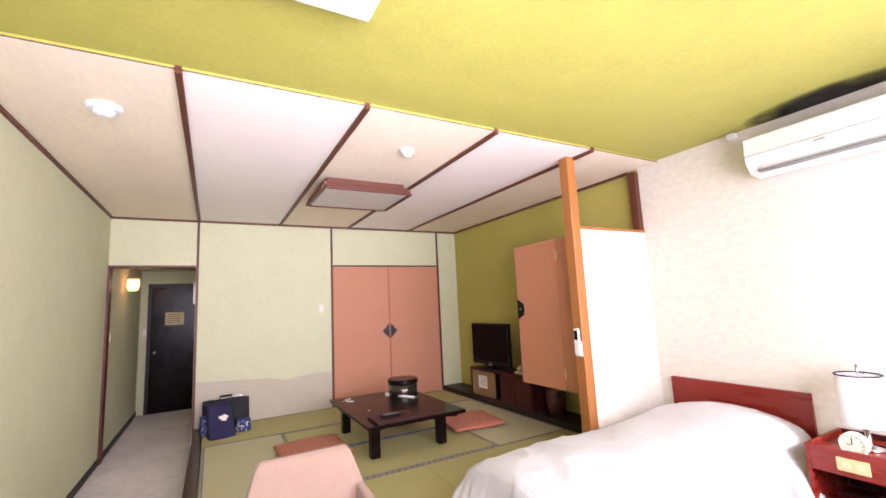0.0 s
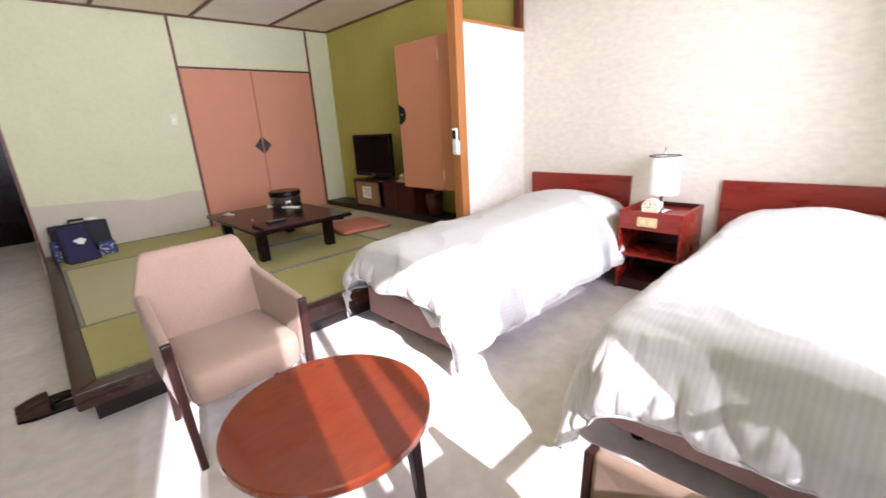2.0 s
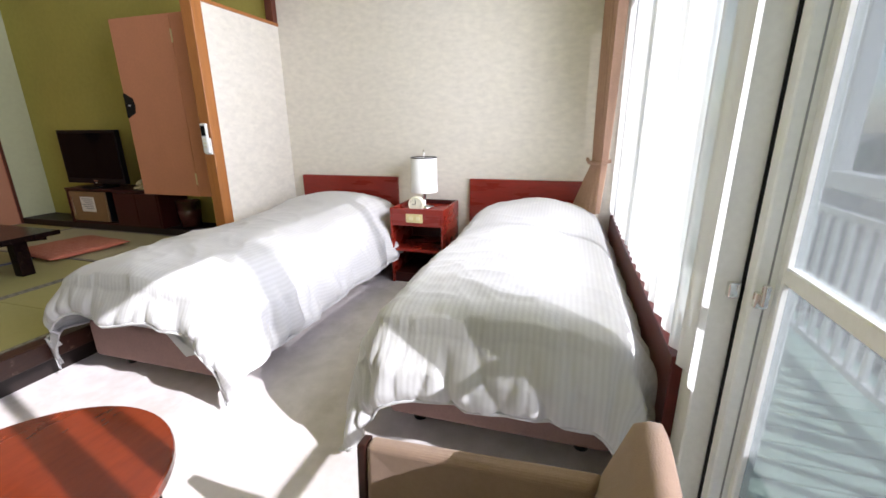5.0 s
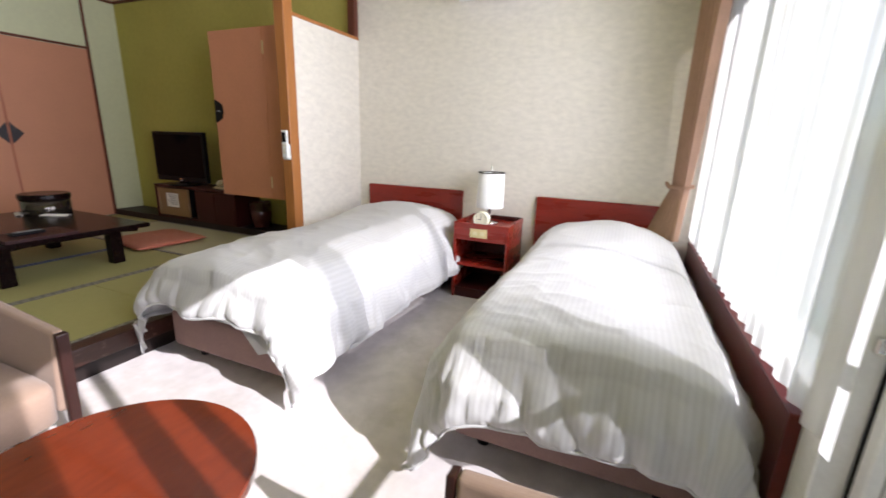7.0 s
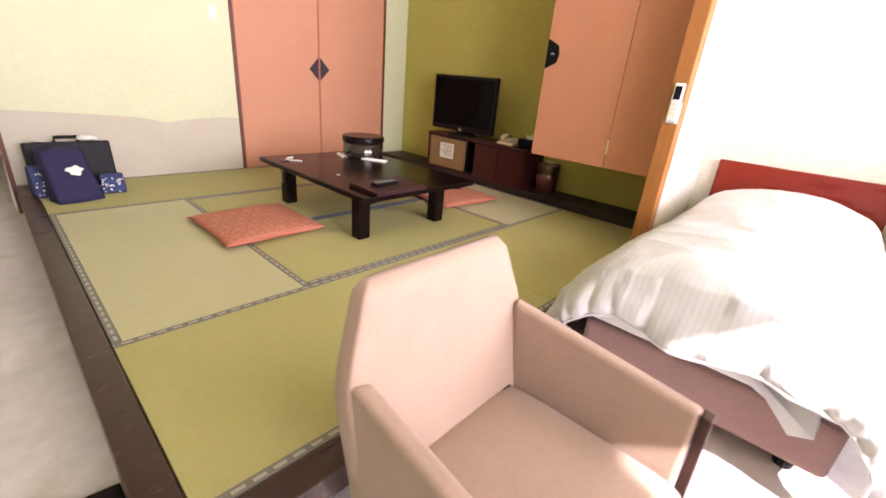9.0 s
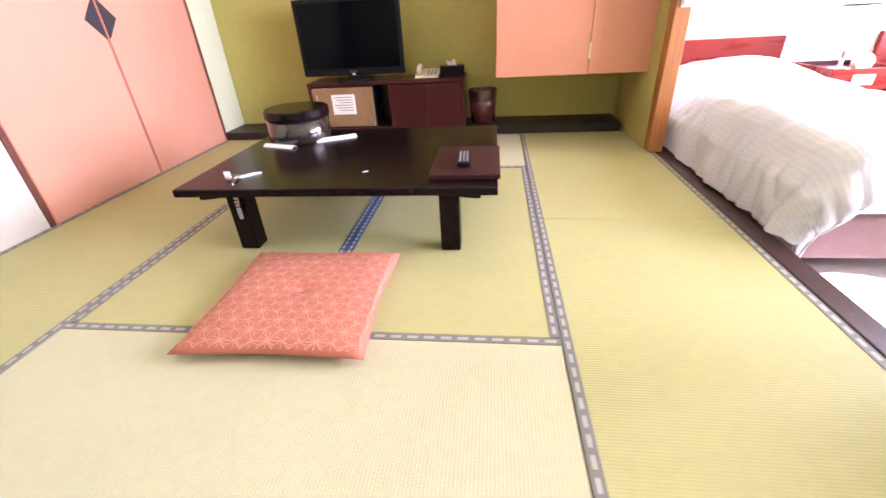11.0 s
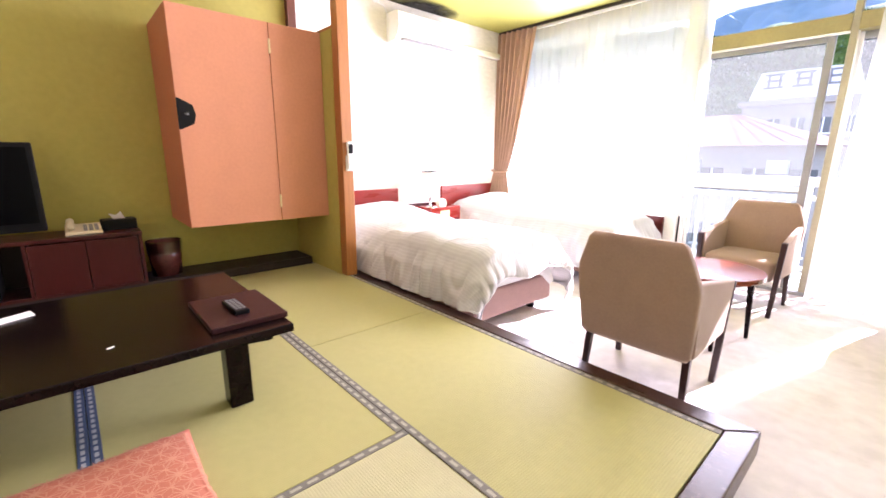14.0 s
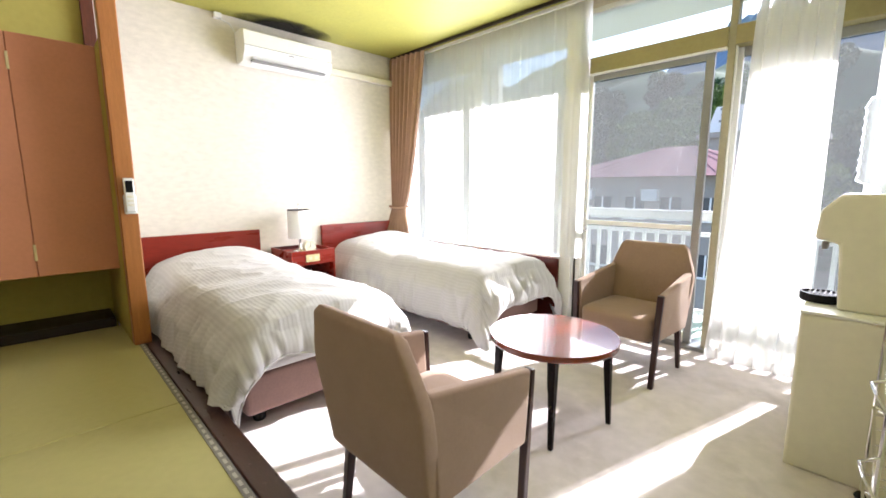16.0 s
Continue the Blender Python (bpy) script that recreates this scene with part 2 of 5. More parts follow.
def glass_material(name, tint, gloss=0.08):
    m = bpy.data.materials.new(name)
    m.use_nodes = True
    n, l = m.node_tree.nodes, m.node_tree.links
    n.remove(n["Principled BSDF"])
    tr, gl, mx = n.new("ShaderNodeBsdfTransparent"), n.new("ShaderNodeBsdfGlossy"), n.new("ShaderNodeMixShader")
    tr.inputs[0].default_value, gl.inputs["Roughness"].default_value = (*tint, 1), 0.02
    fr, k = n.new("ShaderNodeFresnel"), n.new("ShaderNodeMath")
    fr.inputs[0].default_value = 1.45
    k.operation, k.inputs[1].default_value = "MULTIPLY", gloss / 0.04 * 0.5
    l.new(fr.outputs[0], k.inputs[0])
    l.new(k.outputs[0], mx.inputs[0])
    l.new(tr.outputs[0], mx.inputs[1])
    l.new(gl.outputs[0], mx.inputs[2])
    l.new(mx.outputs[0], n["Material Output"].inputs[0])
    return m


LACE = lace_material()
GLASS = glass_material("window_glass", (0.94, 0.97, 0.95), 0.05)


def screened_material():
    """Pane with a fine dusty insect screen behind it."""
    # The grey tint is added to dim the bright view outside.
    m = glass_material("screened_glass", (0.68, 0.70, 0.70), 0.05)
    n, l = m.node_tree.nodes, m.node_tree.links
    tl, mx = n.new("ShaderNodeBsdfTranslucent"), n.new("ShaderNodeMixShader")
    tl.inputs[0].default_value, mx.inputs[0].default_value = (0.72, 0.75, 0.76, 1), 0.055
    src = n["Material Output"].inputs[0].links[0].from_socket
    l.new(src, mx.inputs[1])
    l.new(tl.outputs[0], mx.inputs[2])
    l.new(mx.outputs[0], n["Material Output"].inputs[0])
    return m


SCREENED = screened_material()


def glow_material(name, col, strength):
    m = bpy.data.materials.new(name)
    m.use_nodes = True
    b = m.node_tree.nodes["Principled BSDF"]
    b.inputs["Base Color"].default_value = (*col, 1)
    b.inputs["Emission Color"].default_value, b.inputs["Emission Strength"].default_value = (*col, 1), strength
    return m


def border_material(name, axis, ground=(0.17, 0.16, 0.14), pale=(0.37, 0.355, 0.29), period=0.055):
    """Woven mat border: a plain ground with a row of pale blocks down its middle."""
    m = mat(name, ground, 0.7, var=0.15, scale=20, bump=0.2, bscale=300)
    n, l = m.node_tree.nodes, m.node_tree.links
    b = n["Principled BSDF"]
    co = n.new("ShaderNodeTexCoord")

    def maths(op, a, k):
        q = n.new("ShaderNodeMath")
        q.operation = op
        l.new(a, q.inputs[0])
        if hasattr(k, "links"):
            l.new(k, q.inputs[1])
        elif k is not None:
            q.inputs[1].default_value = k
        return q.outputs[0]

    along, across = n.new("ShaderNodeSeparateXYZ"), n.new("ShaderNodeSeparateXYZ")
    l.new(co.outputs["Object"], along.inputs[0])
    l.new(co.outputs["Generated"], across.inputs[0])
    block = maths("GREATER_THAN", maths("FRACT", maths("MULTIPLY", along.outputs[axis], 1 / period), None), 0.36)
    inner = maths("LESS_THAN", maths("ABSOLUTE", maths("SUBTRACT", across.outputs[1 - axis], 0.5), None), 0.19)
    both = maths("MULTIPLY", block, inner)
    mx = n.new("ShaderNodeMix")
    mx.data_type = "RGBA"
    l.new(both, mx.inputs["Factor"])
    l.new(b.inputs["Base Color"].links[0].from_socket, mx.inputs["A"])
    mx.inputs["B"].default_value = (*pale, 1)
    l.new(mx.outputs["Result"], b.inputs["Base Color"])
    return m


BORDER_X, BORDER_Y = border_material("mat_border_along_x", 0), border_material("mat_border_along_y", 1)
BORDER_BLUE = border_material("blue_mat_border", 0, (0.055, 0.085, 0.16), (0.42, 0.44, 0.46), 0.04)

# ---- mesh helpers ----
def part(name, bm, material, parent=None, label="", smooth=False, loc=None):
    """Links a bmesh as one mesh object, under its thing where given."""
    me = bpy.data.meshes.new(name)
    bm.to_mesh(me)
    bm.free()
    if material:
        me.materials.append(material)
    if smooth:
        me.polygons.foreach_set("use_smooth", [True] * len(me.polygons))
    ob = new(name, me)
    if parent:
        ob.parent = parent
    if loc:
        ob.location = loc
    if label:
        ob["label"] = label
    return ob


def thing(name, label, category, loc=(0, 0, 0), rz=0.0, group="", kind=""):
    e = new(name)
    e.location, e.rotation_euler = loc, (0, 0, radians(rz))
    return tagged(e, label, category, group, kind)


def add_box(bm, x0, x1, y0, y1, z0, z1, bevel=0.0, seg=2):
    r = bmesh.ops.create_cube(bm, size=1.0)
    vs = r["verts"]
    for v in vs:
        v.co = Vector(((x0 + x1) / 2 + v.co.x * (x1 - x0), (y0 + y1) / 2 + v.co.y * (y1 - y0), (z0 + z1) / 2 + v.co.z * (z1 - z0)))
    if bevel:
        es = list({e for v in vs for e in v.link_edges})
        bmesh.ops.bevel(bm, geom=es, offset=bevel, segments=seg, profile=0.5, affect="EDGES")
    return bm


def box(x0, x1, y0, y1, z0, z1, bevel=0.0, seg=2):
    return add_box(bmesh.new(), x0, x1, y0, y1, z0, z1, bevel, seg)


def turned(profile, seg=32, cx=0.0, cy=0.0):
    """A body of revolution from (radius, height) pairs."""
    bm = bmesh.new()
    rings = []
    for r, z in profile:
        if r < 1e-5:
            rings.append([bm.verts.new((cx, cy, z))])
        else:
            rings.append([bm.verts.new((cx + r * math.cos(2 * math.pi * k / seg), cy + r * math.sin(2 * math.pi * k / seg), z)) for k in range(seg)])
    for a, b in zip(rings, rings[1:]):
        for k in range(seg):
            k2 = (k + 1) % seg
            if len(a) == 1 and len(b) == 1:
                continue
            if len(a) == 1:
                bm.faces.new((a[0], b[k2], b[k]))
            elif len(b) == 1:
                bm.faces.new((a[k], a[k2], b[0]))
            else:
                bm.faces.new((a[k], a[k2], b[k2], b[k]))
    bmesh.ops.recalc_face_normals(bm, faces=bm.faces[:])
    return bm


def add_tube(bm, pts, r, seg=8):
    pts = [Vector(p) for p in pts]
    rings = []
    for i, p in enumerate(pts):
        d = (pts[min(i + 1, len(pts) - 1)] - pts[max(i - 1, 0)]).normalized()
        up = Vector((0, 0, 1)) if abs(d.z) < 0.9 else Vector((1, 0, 0))
        s = d.cross(up).normalized()
        u = s.cross(d)
        rings.append([bm.verts.new(p + r * (math.cos(2 * math.pi * k / seg) * s + math.sin(2 * math.pi * k / seg) * u)) for k in range(seg)])
    for a, b in zip(rings, rings[1:]):
        for k in range(seg):
            bm.faces.new((a[k], a[(k + 1) % seg], b[(k + 1) % seg], b[k]))
    bm.faces.new(rings[0][::-1])
    bm.faces.new(rings[-1])
    return bm


def tube(pts, r, seg=8):
    return add_tube(bmesh.new(), pts, r, seg)


def prism(outline, axis, a, b, bevel=0.0, seg=2):
    """A flat outline (pairs) pushed out along an axis from a to b."""
    bm = bmesh.new()

    def place(p, k):
        return {"x": (k, p[0], p[1]), "y": (p[0], k, p[1]), "z": (p[0], p[1], k)}[axis]
    lo, hi = [bm.verts.new(place(p, a)) for p in outline], [bm.verts.new(place(p, b)) for p in outline]
    bm.faces.new(lo)
    bm.faces.new(hi[::-1])
    for i in range(len(outline)):
        j = (i + 1) % len(outline)
        bm.faces.new((lo[j], lo[i], hi[i], hi[j]))
    bmesh.ops.recalc_face_normals(bm, faces=bm.faces[:])
    if bevel:
        bmesh.ops.bevel(bm, geom=bm.edges[:], offset=bevel, segments=seg, profile=0.5, affect="EDGES")
    return bm


def hexa(bottom, top, bevel=0.0, seg=3):
    """A body between two quads, four corners each, bevelled."""
    bm = bmesh.new()
    lo, hi = [bm.verts.new(p) for p in bottom], [bm.verts.new(p) for p in top]
    bm.faces.new(lo[::-1])
    bm.faces.new(hi)
    for i in range(4):
        j = (i + 1) % 4
        bm.faces.new((lo[i], lo[j], hi[j], hi[i]))
    bmesh.ops.recalc_face_normals(bm, faces=bm.faces[:])
    if bevel:
        bmesh.ops.bevel(bm, geom=bm.edges[:], offset=bevel, segments=seg, profile=0.5, affect="EDGES")
    return bm


def loft(rings, seg=40, power=0.35):
    """Stacked rounded-rectangle rings (z, half_x, y_middle, half_y), closed at both ends."""
    bm = bmesh.new()
    rows = []
    for z, hx, ym, hy in rings:
        row = []
        for k in range(seg):
            a = 2 * math.pi * (k + 0.5) / seg
            c, q = math.cos(a), math.sin(a)
            row.append(bm.verts.new((hx * math.copysign(abs(c) ** power, c), ym + hy * math.copysign(abs(q) ** power, q), z)))
        rows.append(row)
    for a, b in zip(rows, rows[1:]):
        for k in range(seg):
            bm.faces.new((a[k], a[(k + 1) % seg], b[(k + 1) % seg], b[k]))
    bm.faces.new(rows[0][::-1])
    bm.faces.new(rows[-1])
    bmesh.ops.recalc_face_normals(bm, faces=bm.faces[:])
    return bm


def structure(name, bm, material, label="", smooth=False):
    return tagged(part(name, bm, material, None, label, smooth), kind="structure")


# ---- the room ----
XW, XE, XT, YB, YS = -0.65, 3.985, 3.99, 5.83, -0.745   # west wall, bed wall, alcove wall, back wall, window plane
ZC, ZT, ZTAT, YEDGE = 2.765, 2.745, 0.205, 2.085          # ceilings, mat level, ceiling edge
FLOOR_END = 8.38

structure("floor", box(XW - 0.15, XT + 0.15, YS - 0.02, FLOOR_END + 0.15, -0.12, 0.0), CARPET, "pale grey-beige worn carpet floor")
structure("wall_west", box(XW - 0.15, XW, YS - 0.15, FLOOR_END + 0.15, 0, 3.0), PALE_WALL, "pale green papered wall")
structure("wall_east_bed", box(XE, XE + 0.3, YS - 0.15, 2.30, 0, 3.0), CREAM_WALL, "mottled cream wallpaper wall")
structure("wall_east_alcove", box(XT, XT + 0.18, 2.302, YB + 0.15, 0, 3.0), OLIVE_WALL, "olive papered wall behind the television")
structure("wall_north", box(0.22, XT, YB, YB + 0.12, 0, 3.0), PALE_WALL, "pale green papered wall with a sliding door")
structure("wall_over_passage", box(XW, 0.22, YB, YB + 0.12, 2.17, 3.0), PALE_WALL, "pale green wall over the passage")
structure("wall_passage", box(0.26, 0.38, YB + 0.122, FLOOR_END, 0, 2.5), PALE_WALL, "green wall of the passage")
structure("wall_entry", box(XW, 0.4, FLOOR_END, FLOOR_END + 0.12, 0, 2.5), PALE_WALL, "green wall round the entrance door")
structure("ceiling_passage", box(XW, 0.4, YB + 0.12, FLOOR_END, 2.34, 2.45), PALE_WALL, "dim passage ceiling")
structure("ceiling_bed", box(XW, XE, YS - 0.15, YEDGE, ZC, 3.0), OLIVE_CEIL, "olive-yellow papered ceiling")
structure("wainscot_patch", prism([(0.25, 0.2), (1.89, 0.2), (1.89, 0.69), (1.70, 0.70), (1.45, 0.675), (1.28, 0.655), (1.12, 0.69), (0.8, 0.72), (0.25, 0.75)], "y", YB - 0.004, YB + 0.02), WAINSCOT, "grey-beige patched lower wall")
bm = bmesh.new()
xs = [XW, 0.24, 1.205, 2.155, 3.125, XT]
for k in range(5):
    add_box(bm, xs[k] + 0.004, xs[k + 1] - 0.004, YEDGE, YB, ZT, 3.0)
ceil = structure("ceiling_mats_room", bm, CEIL_WHITE, "panelled ceiling of pale and tan boards")
ceil.data.materials.append(CEIL_TAN)
for p in ceil.data.polygons:
    k = sum(1 for x in xs[1:-1] if p.center.x > x)
    p.material_index = 1 if k % 2 == 0 else 0
for k in range(1, 5):
    structure("ceiling_batten", box(xs[k] - 0.016, xs[k] + 0.016, YEDGE - 0.014, YB - 0.02, ZT - 0.022, ZT + 0.003, 0.003, 1), BATTEN, "red-brown ceiling batten")
    structure("batten_end", box(xs[k] - 0.016, xs[k] + 0.016, YEDGE - 0.014, YEDGE - 0.001, ZT + 0.004, ZC - 0.002), BATTEN, "upturned batten end")
structure("ceiling_trim", box(XW + 0.02, XT - 0.02, YB - 0.02, YB, ZT - 0.025, ZT), BATTEN, "brown ceiling edge trim")
structure("ceiling_trim", box(XT - 0.02, XT, 2.40, YB, ZT - 0.025, ZT), BATTEN, "brown ceiling edge trim")
structure("ceiling_trim", box(XW, XW + 0.02, YEDGE + 0.005, YB, ZT - 0.025, ZT), BATTEN, "brown ceiling edge trim")
structure("ceiling_trim", box(XW + 0.02, XE, YEDGE - 0.008, YEDGE - 0.001, ZT + 0.001, ZT + 0.005), BATTEN, "thin dark strip between the ceilings")
structure("ceiling_step", box(XW, XE, YEDGE - 0.006, YEDGE - 0.001, ZT + 0.0055, ZC - 0.001), OLIVE_CEIL, "olive papered step between the ceilings")

# wall trims
for x in (0.235, 1.905, 3.635):
    structure("wall_trim", box(x - 0.014, x + 0.014, YB - 0.012, YB, ZTAT if x > 0.3 else 0.0, ZT - 0.03), BATTEN, "thin brown upright wall trim")
structure("door_trim", box(1.92, 3.62, YB - 0.016, YB, 2.155, 2.18), BATTEN, "brown lintel over the sliding doors")
structure("door_trim", box(XW + 0.02, 0.22, YB - 0.016, YB + 0.124, 2.145, 2.17), BATTEN, "brown lintel over the passage")
structure("door_trim", box(XW, XW + 0.022, YB - 0.016, YB + 0.124, 0, 2.17), BATTEN, "brown upright at the passage")
structure("baseboard", box(XW, XW + 0.012, YS, YB - 0.02, 0, 0.07), DARKWOOD, "dark baseboard")
structure("baseboard", box(XW, XW + 0.012, YB + 0.126, FLOOR_END - 0.002, 0, 0.07), DARKWOOD, "dark baseboard")

# ---- raised platform with mats ----
plat = thing("mat_platform", "raised platform of rush mats with a dark wooden edge", "platform", kind="structure")
part("platform_base", box(0.30, 3.62, 2.30, YB, 0, 0.145), DARKWOOD, plat)
part("edge_board", prism([(0.24, 2.22), (XT, 2.22), (XT, 2.315), (0.335, 2.315)], "z", 0.115, 0.21, 0.005), TRIMWOOD, plat, "dark brown worn edge board")
part("edge_board", prism([(0.24, 2.225), (0.335, 2.32), (0.335, YB), (0.24, YB)], "z", 0.115, 0.21, 0.005), TRIMWOOD, plat, "dark brown worn edge board")
part("alcove_board", box(3.64, XT, 2.40, YB, 0.0, 0.27, 0.006), DARKWOOD, plat, "dark alcove floor board")


def tatami(x0, x1, y0, y1, along):
    g = 0.0015
    m = part("tatami_mat", box(-(x1 - x0) / 2 + g, (x1 - x0) / 2 - g, -(y1 - y0) / 2 + g, (y1 - y0) / 2 - g, -0.055, 0, 0.004, 2), TATAMI if along == "x" else TATAMI_Y, plat, loc=((x0 + x1) / 2, (y0 + y1) / 2, ZTAT))
    w, hx, hy = 0.032, (x1 - x0) / 2 - g, (y1 - y0) / 2 - g
    for s in (-1, 1):
        if along == "x":
            b = box(-hx, hx, min(s * hy, s * (hy - w)), max(s * hy, s * (hy - w)), -0.004, 0.0022, 0.001, 1)
        else:
            b = box(min(s * hx, s * (hx - w)), max(s * hx, s * (hx - w)), -hy, hy, -0.004, 0.0022, 0.001, 1)
        blue = along == "x" and abs((y0 + y1) / 2 + s * hy - YM) < 0.01
        part("border", b, BORDER_BLUE if blue else BORDER_X if along == "x" else BORDER_Y, m)


XA, XB2, YA, YM, YR = 1.129, 2.775, 3.207, 4.083, 4.96
tatami(0.338, 2.0, 2.318, YA, "x")
tatami(2.0, 3.638, 2.318, YA, "x")
tatami(0.338, XA, YA, YR, "y")
tatami(XA, XB2, YA, YM, "x")
tatami(XA, XB2, YM, YR, "x")
tatami(XB2, 3.638, YA, YR, "y")
tatami(0.338, 2.0, YR, YB - 0.004, "x")
tatami(2.0, 3.638, YR, YB - 0.004, "x")

# ---- partition with post ----
structure("partition_post", box(3.035, 3.13, 2.28, 2.375, 0.21, ZT, 0.006), POST, "orange-brown wooden post")
structure("partition_panel", box(3.13, XE, 2.295, 2.36, 0.0, 2.12), CREAM_WALL, "cream papered partition panel")
structure("partition_cap", box(3.13, XE, 2.285, 2.37, 2.12, 2.145, 0.003), POST, "brown rail on the partition")
structure("partition_stile", box(XE - 0.06, XE - 0.002, 2.29, 2.365, 2.145, ZT - 0.03, 0.003), BATTEN, "red-brown upright at the wall")
structure("partition_back", box(3.131, XT, 2.361, 2.376, 0.2, 2.12), OLIVE_WALL, "olive papered back of the partition")

# ---- sliding doors in the back wall ----
slide = thing("sliding_door_pair", "closed pair of salmon paper sliding doors with dark pulls", "sliding door", (1.918, YB - 0.012, 0.205))
for k in range(2):
    leaf = part("door_leaf", box(0.003 + k * 0.85, 0.847 + k * 0.85, 0, 0.03, 0.004, 1.945, 0.003), PINK, slide)
    part("frame_edge", box(0.003 + k * 0.85, 0.011 + k * 0.85, -0.003, 0.0, 0.004, 1.945), PINK_EDGE, leaf)
    part("frame_edge", box(0.839 + k * 0.85, 0.847 + k * 0.85, -0.003, 0.0, 0.004, 1.945), PINK_EDGE, leaf)
    s = -1 if k == 0 else 1
    c = 0.85 + s * 0.012
    part("door_pull", prism([(c, 0.875), (c + s * 0.105, 0.985), (c, 1.095)], "y", -0.008, 0.0), BRONZE, leaf, "dark half-diamond pull")

# ---- window wall ----
structure("wall_south_end", box(XW - 0.15, -0.62, YS - 0.15, YS, 0, 3.0), PALE_WALL, "wall end beside the window")
structure("wall_south_lintel", box(-0.62, XE, YS - 0.15, YS, 2.70, 3.0), CREAM_WALL, "lintel over the window")
structure("wall_south_sill", box(1.72, XE, YS - 0.15, YS, 0, 0.55), CREAM_WALL, "low wall under the window")
win = thing("window_1", "tall aluminium sliding window with clear panes", "window", kind="structure")


def bar(name, x0, x1, z0, z1, y0=-0.10, y1=0.0, m=ALU, lab=""):
    return part(name, box(x0, x1, YS + y0, YS + y1, z0, z1, 0.004, 1), m, win, lab)


def pane(x0, x1, z0, z1, y, m=GLASS):
    p = part("pane", box(x0, x1, y, y + 0.005, z0, z1), m, win)
    p.visible_shadow = False
    return p


bar("jamb", 1.61, 1.72, 0.0, 2.70, -0.10, 0.088, lab="white aluminium post")
bar("jamb", 1.55, 1.596, 0.03, 2.17, -0.055, 0.020)
bar("gasket", 1.597, 1.609, 0.03, 2.17, -0.04, 0.0245, BLACK, "black rubber seal")
bar("jamb", 0.508, 0.555, 0.0, 2.70, -0.09, 0.0, OLIVE_GLARE, "olive post with window glare painted in")
bar("bead", 0.497, 0.5075, 0.03, 2.178, -0.03, -0.004)
bar("jamb", -0.62, -0.56, 0.0, 2.70)
bar("jamb", XE - 0.06, XE - 0.002, 0.55, 2.70)
bar("jamb", 2.78, 2.86, 0.55, 2.70)
bar("transom", 0.555, 1.61, 2.18, 2.305, -0.10, 0.02, OLIVE_FRAME, "olive window bar")
bar("bead", 0.5555, 1.549, 2.164, 2.1785, -0.02, 0.018, ALU, "white bead under the bar")
bar("transom", -0.56, 0.508, 2.18, 2.305, -0.10, 0.02, OLIVE_FRAME, "olive window bar")
bar("head_rail", -0.56, 1.63, 2.66, 2.70)
bar("sill_rail", -0.62, 1.63, -0.01, 0.03, -0.16, 0.03, ALU_GREY, "grey threshold rail")
bar("window_sill", 1.72, XE - 0.002, 0.55, 0.585, -0.15, 0.03)
bar("head_rail", 1.72, XE - 0.06, 2.64, 2.70)
for x0, x1, y, split in ((0.632, 1.58, -0.045, True), (-0.45, 0.53, -0.105, False)):
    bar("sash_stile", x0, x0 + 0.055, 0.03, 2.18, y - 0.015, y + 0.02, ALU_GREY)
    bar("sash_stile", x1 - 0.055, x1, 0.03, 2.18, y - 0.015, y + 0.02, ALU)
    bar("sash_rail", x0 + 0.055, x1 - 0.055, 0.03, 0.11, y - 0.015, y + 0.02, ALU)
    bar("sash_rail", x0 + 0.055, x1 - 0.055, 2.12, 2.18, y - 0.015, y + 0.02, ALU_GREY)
    if split:
        bar("sash_rail", x0 + 0.055, x1 - 0.055, 0.905, 0.945, y - 0.015, y + 0.02, ALU, "rail across the middle of the sash")
        pane(x0 + 0.056, x1 - 0.056, 0.11, 0.905, YS + y, SCREENED)
        pane(x0 + 0.056, x1 - 0.056, 0.945, 2.12, YS + y, SCREENED)
    else:
        pane(x0 + 0.056, x1 - 0.056, 0.11, 2.12, YS + y, SCREENED)
pane(0.555, 1.61, 2.305, 2.66, YS - 0.05)
pane(-0.56, 0.508, 2.305, 2.66, YS - 0.05)
pane(1.72, 2.78, 0.585, 2.64, YS - 0.05)
pane(2.86, XE - 0.06, 0.585, 2.64, YS - 0.05)
# Grey strips on the flat jamb face, painted shade for its grooves.
for y in (-0.048, -0.034, -0.012):
    part("groove_shade", box(1.5485, 1.5505, YS + y, YS + y + 0.004, 0.03, 2.17), ALU_GREY, win)
lock = part("lock", box(1.530, 1.5485, YS - 0.012, YS + 0.018, 0.835, 0.875, 0.004), CHROME, win, "metal crescent lock")
part("lock_lever", box(1.512, 1.531, YS - 0.004, YS + 0.010, 0.845, 0.90, 0.004), CHROME, lock)
part("lock_keeper", box(1.588, 1.6095, YS + 0.028, YS + 0.055, 0.835, 0.875, 0.004), CHROME, win, "metal lock keeper")
structure("bed_panel", box(1.72, XE - 0.02, -0.66, -0.625, 0, 0.58, 0.004), MAHOG_DARK, "dark mahogany board under the window")
structure("pillar_foot", box(2.20, 2.30, -0.71, -0.67, 0, 0.55), PALE_WALL)


